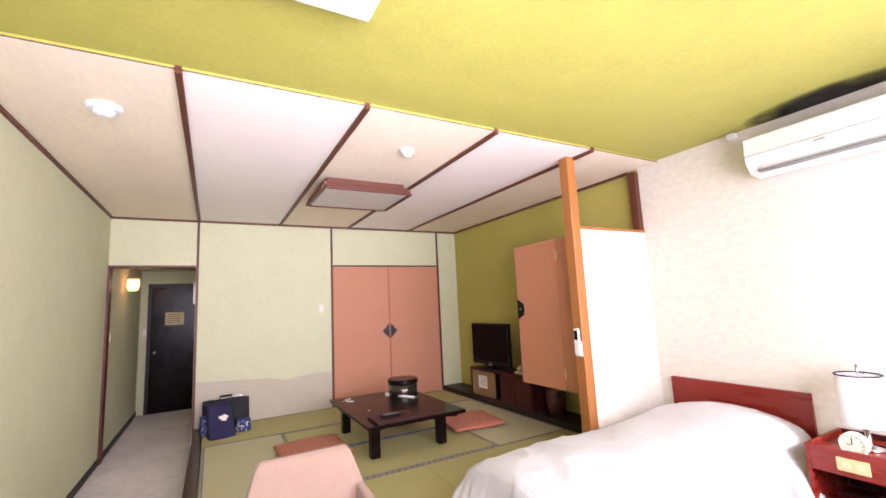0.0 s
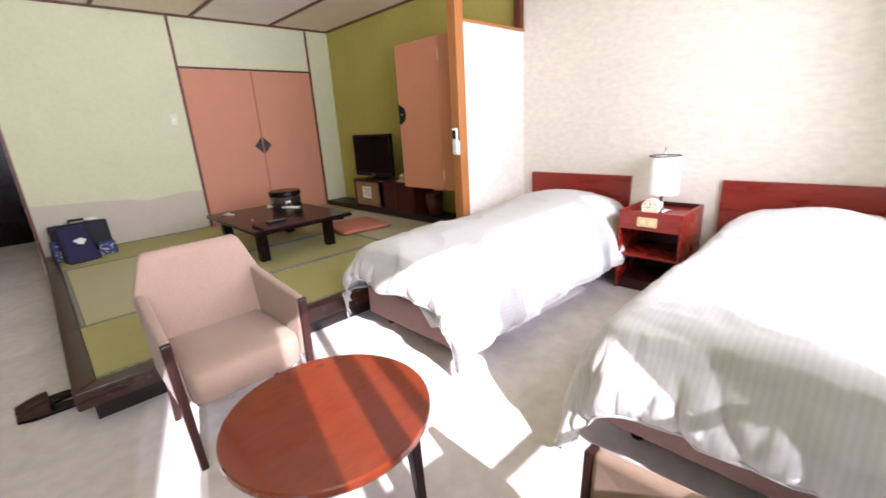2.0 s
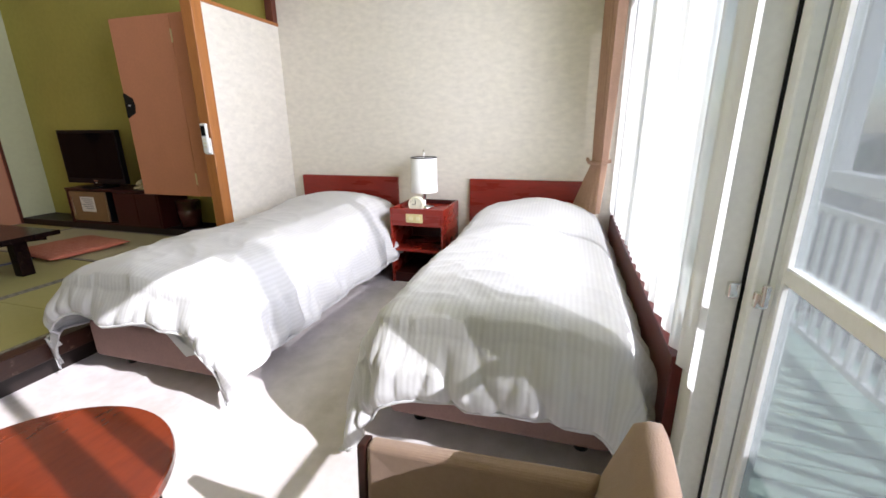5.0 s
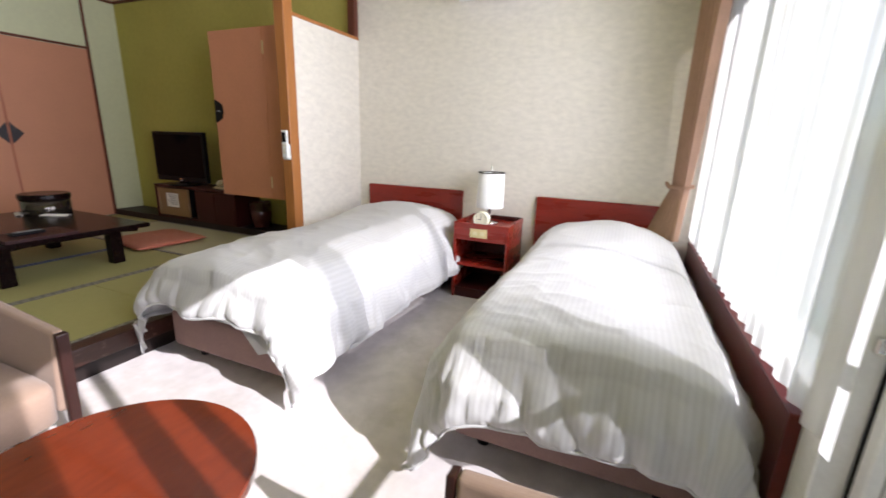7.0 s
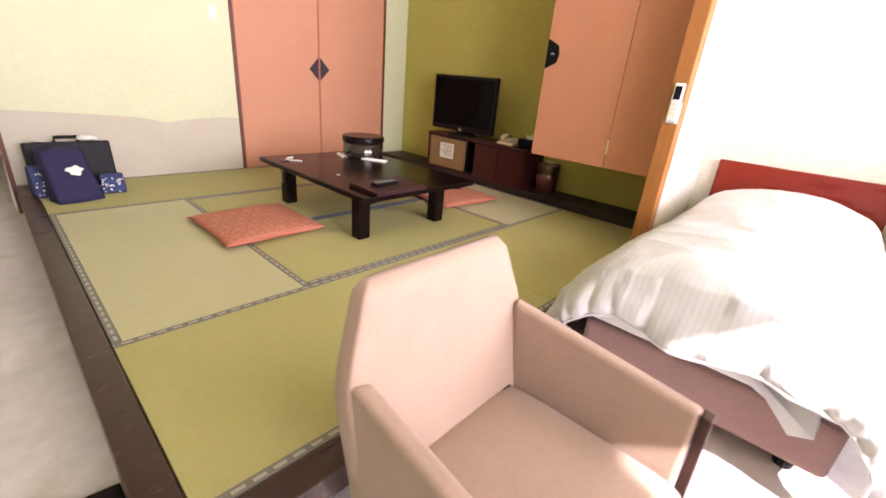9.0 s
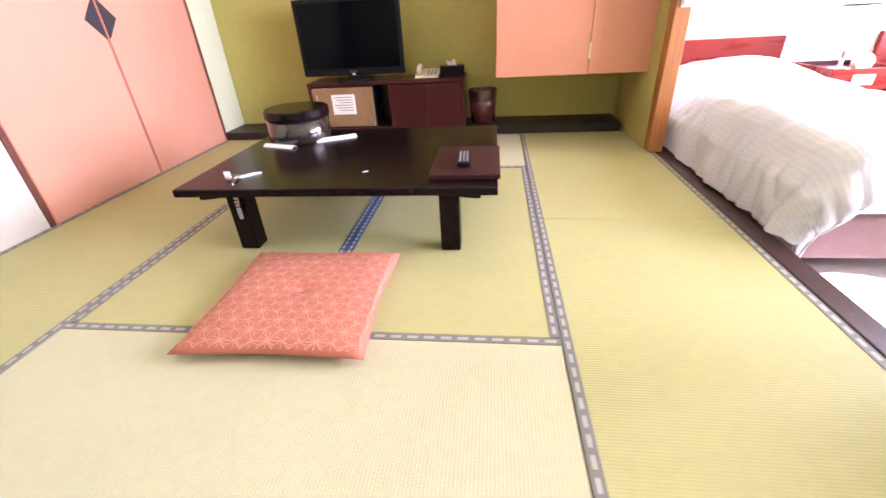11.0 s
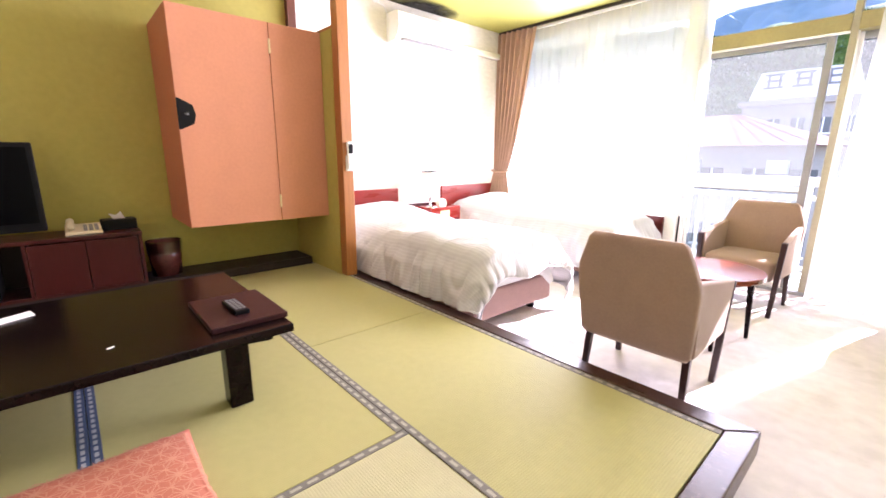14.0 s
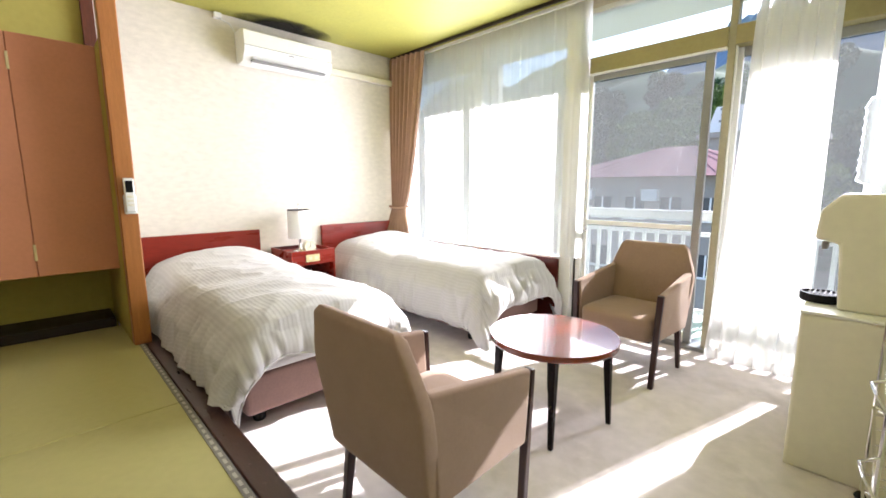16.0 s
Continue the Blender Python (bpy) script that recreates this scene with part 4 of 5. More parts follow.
# ---- floor cushions ----
def cushion_mesh(w, seed):
    bm = bmesh.new()
    n = 28
    for s in (1, -1):
        g = []
        for i in range(n + 1):
            row = []
            for j in range(n + 1):
                u, v = 2 * i / n - 1, 2 * j / n - 1
                e = max(0.0, (1 - u ** 4) * (1 - v ** 4))
                pin = 1 - 0.06 * (1 - abs(u * v)) * (abs(u) ** 6 + abs(v) ** 6)
                nz = noise.noise(Vector((u * 2 + seed, v * 2, s)))
                dent = 0.016 * math.exp(-(u * u * 3 + v * v) / 0.02)
                row.append(bm.verts.new((u * w / 2 * pin, v * w / 2 * pin, 0.036 + s * (0.036 * e ** 0.5 + (0.004 * nz if e > 0 else 0)) - (dent if s > 0 else 0))))
            g.append(row)
        for i in range(n):
            for j in range(n):
                q = (g[i][j], g[i + 1][j], g[i + 1][j + 1], g[i][j + 1])
                bm.faces.new(q if s > 0 else q[::-1])
    bmesh.ops.remove_doubles(bm, verts=bm.verts[:], dist=1e-4)
    return bm


def star_line(bm, a, b, w, lift):
    a, b = Vector(a), Vector(b)
    d = (b - a)
    if d.length < 1e-6:
        return
    s = Vector((-d.y, d.x)).normalized() * w / 2
    vs = []
    for p in (a + s, b + s, b - s, a - s):
        vs.append(bm.verts.new((p.x, p.y, lift(p.x, p.y))))
    bm.faces.new(vs)


def cushion(loc, rz, seed, label, w=0.63):
    c = thing("floor_cushion", label, "cushion", loc, rz, group="floor cushions")
    body = part("cushion_cover", cushion_mesh(w, seed), CUSHION, c, smooth=True)

    def lift(x, y):
        u, v = max(-1, min(1, 2 * x / w)), max(-1, min(1, 2 * y / w))
        e = max(0.0, (1 - u ** 4) * (1 - v ** 4))
        return 0.0372 + 0.036 * e ** 0.5 + 0.004 * noise.noise(Vector((u * 2 + seed, v * 2, 1))) - 0.016 * math.exp(-(u * u * 3 + v * v) / 0.02)
    bm = bmesh.new()
    r = 0.052
    rows = int(w / (r * 1.5)) + 2
    lim = w / 2 - 0.018
    for j in range(-rows // 2, rows // 2 + 1):
        for i in range(-8, 9):
            cx, cy = (i + (j % 2) * 0.5) * r * math.sqrt(3), j * r * 1.5
            tips = [Vector((cx + r * math.cos(math.pi / 6 + k * math.pi / 3), cy + r * math.sin(math.pi / 6 + k * math.pi / 3))) for k in range(6)]
            ctr = Vector((cx, cy))
            for k in range(6):
                a, b = tips[k], tips[(k + 1) % 6]
                m = (ctr + a + b) / 3
                for p, q, lw in ((ctr, a, 0.0042), (m, ctr, 0.0035), (m, a, 0.0026), (m, b, 0.0026)):
                    if min(max(abs(p.x), abs(p.y)), max(abs(q.x), abs(q.y))) < lim:
                        p, q = (Vector((max(-lim, min(lim, w_.x)), max(-lim, min(lim, w_.y)))) for w_ in (p, q))
                        star_line(bm, p, q, lw, lift)
    part("leaf_pattern", bm, PATTERN, body, "woven hemp-leaf line pattern")
    return c


PATTERN = mat("pale_salmon_thread", (0.57, 0.26, 0.165), 0.8, var=0.08, scale=20)
cushion((1.275, 4.12, ZTAT), 1, 1, "salmon floor cushion with a hemp-leaf pattern")
cushion((2.97, 3.98, ZTAT), -6, 5, "salmon floor cushion beyond the low table")

# ---- television bench, fridge, television ----
st = thing("tv_stand", "long dark red-brown low cabinet on the alcove board", "tv stand", (3.625, 3.66, 0.27))
L = 1.31
part("top_board", box(0, 0.355, 0, L, 0.36, 0.385, 0.004), BROWNRED, st)
part("side_panel", box(0.005, 0.35, 0.005, 0.025, 0, 0.36), BROWNRED, st)
part("side_panel", box(0.005, 0.35, L - 0.025, L - 0.005, 0, 0.36), BROWNRED, st)
part("door", box(0.002, 0.02, 0.03, 0.315, 0.02, 0.352, 0.003), BROWNRED, st)
part("door", box(0.002, 0.02, 0.32, 0.60, 0.02, 0.352, 0.003), BROWNRED, st)
part("side_panel", box(0.005, 0.35, 0.603, 0.62, 0.021, 0.359), BROWNRED, st)
part("bottom_board", box(0.01, 0.35, 0.025, L - 0.025, 0, 0.02), BROWNRED, st)
part("back_panel", box(0.34, 0.35, 0.025, L - 0.025, 0.02, 0.36), DARKWOOD, st)
fr = thing("mini_fridge", "small brown fridge with a paper notice on its door", "fridge", (3.635, 4.415, 0.292))
part("fridge_body", box(0.03, 0.30, 0, 0.53, 0, 0.33, 0.006), BLACK, fr)
fd = part("fridge_door", box(0.0, 0.028, 0.005, 0.525, 0.005, 0.325, 0.008), mat("brown_wood_print", (0.24, 0.14, 0.06), 0.35, var=0.25, scale=9, stretch=(1, 1, 0.3)), fr, "brown wood-print door")
part("notice", box(-0.003, 0.0, 0.16, 0.36, 0.11, 0.27), PAPER, fd, "cream paper notice")
for k in range(6):
    part("text_line", box(-0.0036, -0.003, 0.18, 0.34 - 0.02 * (k % 3), 0.245 - k * 0.021, 0.252 - k * 0.021), GREY, fd)
part("handle", box(-0.012, 0.0, 0.47, 0.49, 0.06, 0.27, 0.004), CHROME, fd, "chrome door handle")
tv = thing("television", "black flat television on a foot, switched off", "television", (3.70, 4.57, 0.655))
part("bezel", box(0.0, 0.05, -0.425, 0.425, 0.045, 0.60, 0.008), BLACK, tv)
part("screen", box(-0.003, 0.001, -0.395, 0.395, 0.10, 0.57), SCREEN, tv, "black glossy screen")
part("stand_foot", turned([(0, 0), (0.17, 0), (0.16, 0.015), (0.03, 0.022), (0, 0.022)], 40, 0.04, 0), BLACK, tv)
part("stand_neck", box(0.015, 0.055, -0.06, 0.06, 0.018, 0.06), BLACK, tv)
part("badge", box(-0.002, 0.0, -0.03, 0.03, 0.07, 0.078), CHROME, tv)
part("power_lamp", box(-0.003, 0.0, -0.012, 0.012, 0.05, 0.06), WHITE, tv)
ph = thing("telephone", "cream desk telephone on the tv stand", "telephone", (3.78, 3.97, 0.655), 0)
part("phone_body", hexa([(-0.08, -0.10, 0), (0.10, -0.10, 0), (0.10, 0.10, 0), (-0.08, 0.10, 0)], [(-0.075, -0.095, 0.018), (0.095, -0.095, 0.055), (0.095, 0.095, 0.055), (-0.075, 0.095, 0.018)], 0.006), CREAM, ph)
part("handset", tube([(-0.045, 0.065, 0.04), (-0.02, 0.065, 0.065), (0.06, 0.065, 0.078), (0.085, 0.065, 0.06)], 0.022, 10), CREAM, ph, smooth=True)
for i in range(3):
    for j in range(4):
        part("button", box(-0.055 + j * 0.032, -0.035 + j * 0.032, -0.08 + i * 0.03, -0.06 + i * 0.03, 0.02, 0.03 + j * 0.0065), GREY, ph)
tis = thing("tissue_box", "black tissue box with a white tissue on the tv stand", "tissue box", (3.84, 3.77, 0.655), 5)
part("case", box(-0.06, 0.06, -0.10, 0.10, 0, 0.075, 0.006), BLACK, tis)
part("tissue", prism([(-0.04, 0.074), (0.03, 0.074), (0.05, 0.115), (0.01, 0.10), (-0.02, 0.125)], "x", -0.006, 0.004), PAPER, tis)
bn = thing("waste_bin", "brown waste bin lined with a clear bag", "waste bin", (3.83, 3.515, 0.27))
part("bin_body", turned([(0, 0), (0.10, 0), (0.118, 0.26), (0.112, 0.26), (0.095, 0.01), (0, 0.01)], 36), mat("brown_bin_plastic", (0.10, 0.03, 0.025), 0.12, var=0.3, scale=6), bn, smooth=True)
part("bag_rim", turned([(0.1145, 0.17), (0.1215, 0.265), (0.116, 0.268), (0.110, 0.21)], 36), glass_material("clear_bag", (0.75, 0.72, 0.70), 0.25), bn)

# ---- hanging cabinet ----
cb = thing("hanging_cabinet", "salmon paper hanging cabinet with a dark lock plate", "cabinet", (3.306, 2.377, 0.69))
part("carcass", box(0.022, XT - 3.308, 0.0, 1.033, 0, 1.43), PINK_EDGE, cb)
for y0, y1 in ((0.0, 0.40), (0.404, 1.033)):
    dr = part("door", box(0, 0.02, y0, y1, 0.0, 1.43, 0.003), SALMON, cb)
    if y0:
        part("lock_plate", prism([(0.94, 0.70), (1.02, 0.66), (1.033, 0.66), (1.033, 0.86), (1.02, 0.86), (0.94, 0.82), (0.925, 0.76)], "x", -0.005, 0.0), BLACK, dr, "dark octagonal lock plate")
        part("lock_knob", turned([(0, 0), (0.012, 0), (0.012, 0.012), (0, 0.014)], 16, 0, 0), GREY, dr, loc=(-0.008, 0.98, 0.755))
for z in (0.10, 1.22):
    part("hinge", box(-0.006, 0.0, 0.395, 0.409, z, z + 0.10, 0.002), PLATE, cb, "brass hinge")

# ---- air conditioner, ceiling lamp, detectors ----
ac = thing("air_conditioner", "white wall-mounted air conditioner", "air conditioner", (XE, 0.855, 2.345))
part("case", prism([(0, 0.04), (-0.03, 0.0), (-0.16, 0.015), (-0.215, 0.09), (-0.225, 0.14), (-0.215, 0.27), (-0.17, 0.29), (0, 0.29)], "y", -0.43, 0.43, 0.006), WHITE, ac)
part("vent_slot", box(-0.212, -0.05, -0.36, 0.36, 0.015, 0.03), GREY, ac)
part("flap", hexa([(-0.205, -0.35, 0.055), (-0.205, 0.35, 0.055), (-0.135, 0.35, -0.005), (-0.135, -0.35, -0.005)], [(-0.21, -0.35, 0.06), (-0.21, 0.35, 0.06), (-0.14, 0.35, 0.003), (-0.14, -0.35, 0.003)]), WHITE, ac)
part("panel_line", box(-0.2275, -0.222, -0.428, 0.428, 0.138, 0.142), GREY, ac)
part("logo_plate", box(-0.2285, -0.223, -0.03, 0.03, 0.115, 0.123), GREY, ac)


def dark_patch_material():
    """A dark patch that thins out towards a ragged rim."""
    m = bpy.data.materials.new("grey_black_patch")
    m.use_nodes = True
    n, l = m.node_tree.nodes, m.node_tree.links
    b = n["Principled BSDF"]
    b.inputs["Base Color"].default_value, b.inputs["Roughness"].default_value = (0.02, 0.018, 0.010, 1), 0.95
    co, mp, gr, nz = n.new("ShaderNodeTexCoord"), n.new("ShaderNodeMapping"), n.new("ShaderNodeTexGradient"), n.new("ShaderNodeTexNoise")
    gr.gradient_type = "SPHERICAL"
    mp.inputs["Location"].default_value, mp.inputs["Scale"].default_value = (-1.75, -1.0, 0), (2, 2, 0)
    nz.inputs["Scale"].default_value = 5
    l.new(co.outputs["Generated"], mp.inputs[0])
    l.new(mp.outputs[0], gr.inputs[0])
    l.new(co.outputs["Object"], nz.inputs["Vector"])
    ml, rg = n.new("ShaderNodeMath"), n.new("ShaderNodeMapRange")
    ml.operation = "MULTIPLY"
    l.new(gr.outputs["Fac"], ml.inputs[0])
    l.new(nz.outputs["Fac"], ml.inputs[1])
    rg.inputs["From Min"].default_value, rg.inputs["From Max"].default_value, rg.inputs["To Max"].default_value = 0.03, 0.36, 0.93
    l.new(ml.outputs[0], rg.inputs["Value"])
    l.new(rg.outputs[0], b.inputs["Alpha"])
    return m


structure("ceiling_dark_patch", box(3.46, XE - 0.005, 0.30, 1.36, ZC - 0.006, ZC - 0.003), dark_patch_material(), "dark patch on the ceiling over the air conditioner")
pb = thing("pipe_cover", "white pipe duct from the air conditioner to the window", "pipe cover", (XE, -0.06, 2.43))
part("duct", box(-0.06, 0, -0.55, 0.49, 0, 0.065, 0.008), IVORY, pb)
cd = thing("power_cable", "white cable from the air conditioner along the wall", "cable", (0, 0, 0))
part("wire", tube([(XE - 0.02, 1.28, 2.62), (XE - 0.03, 1.33, 2.69), (XE - 0.02, 1.40, 2.71), (XE - 0.02, 1.42, 2.74)], 0.006), WHITE, cd)
part("plug", box(XE - 0.06, XE, 1.40, 1.46, 2.71, 2.755, 0.006), WHITE, cd)

cl = thing("ceiling_light", "square ceiling light with a brown wooden frame, unlit", "ceiling light", (1.68, 3.82, ZT))
part("base_tray", box(-0.38, 0.38, -0.30, 0.30, -0.04, 0.0), BATTEN, cl)
for k in range(3):
    z, o = -0.045 - 0.028 * k, 0.01 * k
    for s in (-1, 1):
        part("frame_slat", box(s * (0.41 + o) - 0.012, s * (0.41 + o) + 0.012, -0.34 - o, 0.34 + o, z - 0.022, z, 0.002, 1), BATTEN, cl)
        part("frame_slat", box(-0.39 - o, 0.39 + o, s * (0.34 + o) - 0.012, s * (0.34 + o) + 0.012, z - 0.022, z, 0.002, 1), BATTEN, cl)
part("diffuser", box(-0.40, 0.40, -0.33, 0.33, -0.12, -0.045, 0.01), DIFFUSER, cl, "frosted panel")


def detector(name, x, y, r, z, label):
    d = thing(name, label, "detector", (x, y, z))
    part("mount", turned([(0, 0), (r, 0), (r, -0.02), (r * 0.9, -0.028), (0, -0.028)], 32), WHITE, d)
    part("head", turned([(0, -0.028), (r * 0.62, -0.028), (r * 0.55, -0.05), (r * 0.3, -0.06), (0, -0.06)], 32), WHITE, d)
    return d


detector("smoke_detector", -0.15, 2.66, 0.085, ZT, "white smoke detector on the ceiling")
detector("sprinkler_cover", 1.71, 2.64, 0.055, ZT, "small white ceiling detector")
wl2 = thing("bed_ceiling_light", "white flat ceiling light near the window", "ceiling light", (0.60, 0.95, ZC))
part("diffuser", box(-0.35, 0.35, -0.35, 0.35, -0.07, 0.0, 0.01), WHITE, wl2)

# remote for the air conditioner, on the post
rm = thing("wall_remote", "white air conditioner remote in a holder on the post", "remote control", (3.034, 2.318, 1.07))
part("holder", box(-0.014, 0.0, -0.033, 0.033, 0.0, 0.12, 0.005), WHITE, rm)
part("remote_body", box(-0.032, -0.010, -0.028, 0.028, 0.012, 0.225, 0.009, 3), WHITE, rm, "white rounded handset")
part("display", box(-0.0335, -0.031, -0.019, 0.019, 0.135, 0.208), BLACK, rm, "dark display")
for k in range(3):
    part("button", box(-0.0345, -0.0315, -0.016, 0.016, 0.05 + k * 0.026, 0.064 + k * 0.026, 0.002, 1), IVORY, rm)


def switch(loc, face, label):
    s = thing("wall_switch", label, "switch", loc, face)
    p = part("plate", box(-0.035, 0.035, -0.008, 0.0, -0.06, 0.06, 0.003), IVORY, s)
    part("rocker", box(-0.015, 0.015, -0.012, -0.008, -0.025, 0.025, 0.002), WHITE, p)


switch((1.75, YB, 1.57), 0, "ivory switch on the back wall")
switch((XW, 6.11, 1.34), 90, "ivory switch on the passage wall")
switch((-0.57, FLOOR_END, 1.32), 0, "ivory switch beside the entrance door")

# ---- entrance door and wall lamp in the passage ----
dr = thing("door_1", "closed dark brown entrance door with a notice", "door", (-0.49, FLOOR_END, 0), kind="structure")
part("leaf", box(0, 0.70, -0.03, -0.002, 0.0, 2.06, 0.003), LACQUER, dr)
for x0, x1, z0, z1 in ((-0.05, 0.0, 0, 2.12), (0.70, 0.72, 0, 2.12), (0.0, 0.70, 2.06, 2.12)):
    part("door_frame", box(x0, x1, -0.045, -0.002, z0, z1, 0.004), DARKWOOD, dr)
knob = part("door_knob", turned([(0, 0), (0.012, 0), (0.012, 0.03), (0.026, 0.04), (0.028, 0.055), (0.015, 0.068), (0, 0.07)], 20), CHROME, dr, "chrome knob", True)
knob.rotation_euler, knob.location = (radians(90), 0, 0), (0.07, -0.03, 0.98)
part("notice", box(0.20, 0.47, -0.034, -0.031, 1.42, 1.63), PLATE, dr, "yellowed notice")
for k in range(5):
    part("text_line", box(0.23, 0.44 - 0.03 * (k % 2), -0.036, -0.034, 1.59 - k * 0.034, 1.60 - k * 0.034), DARKWOOD, dr)
sc = thing("wall_lamp", "lit frosted wall lamp in the passage", "wall lamp", (XW, 6.89, 1.98))
part("bracket", box(0, 0.03, -0.05, 0.05, -0.02, 0.08, 0.006), PLATE, sc)
part("shade", turned([(0, -0.05), (0.05, -0.045), (0.07, 0.0), (0.075, 0.06), (0.065, 0.11), (0, 0.115)], 28, 0.095, 0), glow_material("lit_frosted_glass", (1.0, 0.42, 0.13), 1.8), sc, "glowing frosted shade", True)
hl = new("passage_lamp", bpy.data.lights.new("passage_lamp", "POINT"))
hl.data.energy, hl.data.color, hl.data.shadow_soft_size = 0.5, (1.0, 0.7, 0.4), 0.06
hl.location = (XW + 0.24, 6.89, 2.02)

wb = thing("wall_box", "small white box high on the passage wall", "wall box", (0.26, YB + 0.17, 1.70))
part("case", box(-0.07, 0, 0, 0.06, 0, 0.27, 0.008), WHITE, wb)
lb = thing("leaning_board", "narrow white board leaning in the passage", "board", (0.235, YB + 0.14, 0))
part("board", hexa([(-0.03, 0, 0), (0.0, 0, 0), (0.0, 0.30, 0), (-0.03, 0.30, 0)], [(-0.005, 0, 0.64), (0.02, 0, 0.64), (0.02, 0.30, 0.64), (-0.005, 0.30, 0.64)], 0.004), WHITE, lb)

# ---- luggage by the back wall ----
bc = thing("briefcase", "black leather briefcase leaning on the wall", "briefcase", (0.58, 5.66, ZTAT), 2)
bm = box(-0.25, 0.25, -0.05, 0.06, 0, 0.335, 0.014, 3)
bmesh.ops.rotate(bm, verts=bm.verts[:], matrix=Matrix.Rotation(radians(-10), 3, "X"))
part("case_body", bm, LEATHER, bc)
part("handle", tube([(-0.07, 0.07, 0.33), (-0.065, 0.075, 0.36), (0.065, 0.075, 0.36), (0.07, 0.07, 0.33)], 0.012), BLACK, bc)
for x in (-0.17, 0.17):
    part("clasp", box(x - 0.025, x + 0.025, 0.02, 0.05, 0.325, 0.345, 0.003), CHROME, bc)
wd2 = thing("white_cloth", "crumpled white cloth on the briefcase", "cloth", (0.70, 5.72, ZTAT + 0.34))
bm = bmesh.new()
bmesh.ops.create_icosphere(bm, subdivisions=3, radius=1.0)
for v in bm.verts:
    k = 1 + 0.35 * noise.noise(v.co * 2.4)
    v.co = Vector((v.co.x * 0.06 * k, v.co.y * 0.035 * k, max(0, 0.012 + v.co.z * 0.02 * k)))
part("cloth", bm, PAPER, wd2, smooth=True)


def soft_bag(name, label, loc, rz, w, d, h, m, seed, lean=0.0):
    b = thing(name, label, "bag", loc, rz)
    bm = bmesh.new()
    bmesh.ops.create_cube(bm, size=2.0)
    bmesh.ops.subdivide_edges(bm, edges=bm.edges[:], cuts=7, use_grid_fill=True)
    for v in bm.verts:
        x, y, z = v.co
        n = noise.noise(Vector((x * 1.3 + seed, y * 1.3, z * 1.3)))
        r = 1 - 0.22 * (abs(x) ** 4 + abs(z) ** 4) / 2
        zz = (z + 1) / 2
        v.co = Vector((x * w / 2 * (1 - 0.12 * zz) * (1 + 0.06 * n), y * d / 2 * r * (1 - 0.45 * zz) * (1 + 0.15 * n) + lean * zz * h, zz * h * (1 + (0.06 * n if zz > 0.5 else 0))))
    part("bag_body", bm, m, b, smooth=True)
    return b


bg = soft_bag("cloth_bag", "navy cloth bag with a white print leaning on the briefcase", (0.53, 5.27, ZTAT), 14, 0.27, 0.17, 0.33, NAVY, 3, 0.50)
bm = bmesh.new()
bmesh.ops.create_circle(bm, cap_ends=True, radius=1.0, segments=24)
for v in bm.verts:
    a = math.atan2(v.co.y, v.co.x)
    v.co = Vector((v.co.x * 0.045 * (1 + 0.25 * math.sin(3 * a) + 0.15 * math.sin(7 * a)), 0, v.co.y * 0.034 * (1 + 0.2 * math.cos(5 * a))))
pr = part("print", bm, PAPER, bg, "white printed emblem")
pr.rotation_euler, pr.location = (radians(-30), 0, 0), (0.02, 0.012, 0.20)
def specks(b, w, d, h, seed, lean=0.0):
    """Small white woven marks scattered over the front and top of a pouch."""
    rnd = random.Random(seed)
    for k in range(26):
        x, z = rnd.uniform(-0.42, 0.42) * w, rnd.uniform(0.1, 0.88)
        y = -d / 2 * (1 - 0.22 * (abs(2 * x / w) ** 4 + abs(2 * z - 1) ** 4) / 2) * (1 - 0.45 * z) * 1.08 + lean * z * h - 0.004
        a, s = rnd.uniform(0, 3), rnd.uniform(0.004, 0.009)
        o = part("white_mark", prism([(s * math.cos(a + q), s * math.sin(a + q)) for q in (0, 1.3, 2.9, 4.4)], "y", -0.002, 0.004), PAPER, b)
        o.location = (x, y, z * h)


p1 = soft_bag("patterned_pouch", "blue and white patterned pouch", (0.76, 5.42, ZTAT), -10, 0.15, 0.15, 0.13, BLUEPAT, 8)
p2 = soft_bag("patterned_pouch", "dark blue patterned pouch with straps", (0.375, 5.48, ZTAT), 12, 0.12, 0.16, 0.20, BLUEPAT, 11, 0.2)

specks(p1, 0.15, 0.15, 0.13, 1)
specks(p2, 0.12, 0.16, 0.20, 2, 0.2)

# ---- slippers in the passage ----
def slipper(x, y, rz):
    s = thing("slipper", "dark brown slipper on the carpet", "slipper", (x, y, 0), rz, group="slippers")
    sole = [(-0.035, -0.12), (0.03, -0.125), (0.045, -0.05), (0.05, 0.06), (0.03, 0.125), (-0.02, 0.13), (-0.045, 0.06), (-0.04, -0.04)]
    part("sole", prism(sole, "z", 0.0, 0.022, 0.005), LACQUER, s)
    bm = bmesh.new()
    rows = []
    for j in range(9):
        v = j / 8
        y2 = -0.01 + 0.135 * v
        hw = 0.05 * (1 - 0.45 * v ** 3)
        rows.append([bm.verts.new((hw * math.cos(math.pi * i / 10), y2, 0.02 + 0.05 * (1 - 0.55 * v ** 2) * math.sin(math.pi * i / 10))) for i in range(11)])
    for a, b in zip(rows, rows[1:]):
        for i in range(10):
            bm.faces.new((a[i], a[i + 1], b[i + 1], b[i]))
    bmesh.ops.solidify(bm, geom=bm.faces[:], thickness=0.004)
    part("upper", bm, mat("brown_slipper_vinyl", (0.07, 0.03, 0.022), 0.35, var=0.2, scale=8), s, smooth=True)


slipper(0.13, 2.58, 85)
slipper(0.12, 2.70, 95)

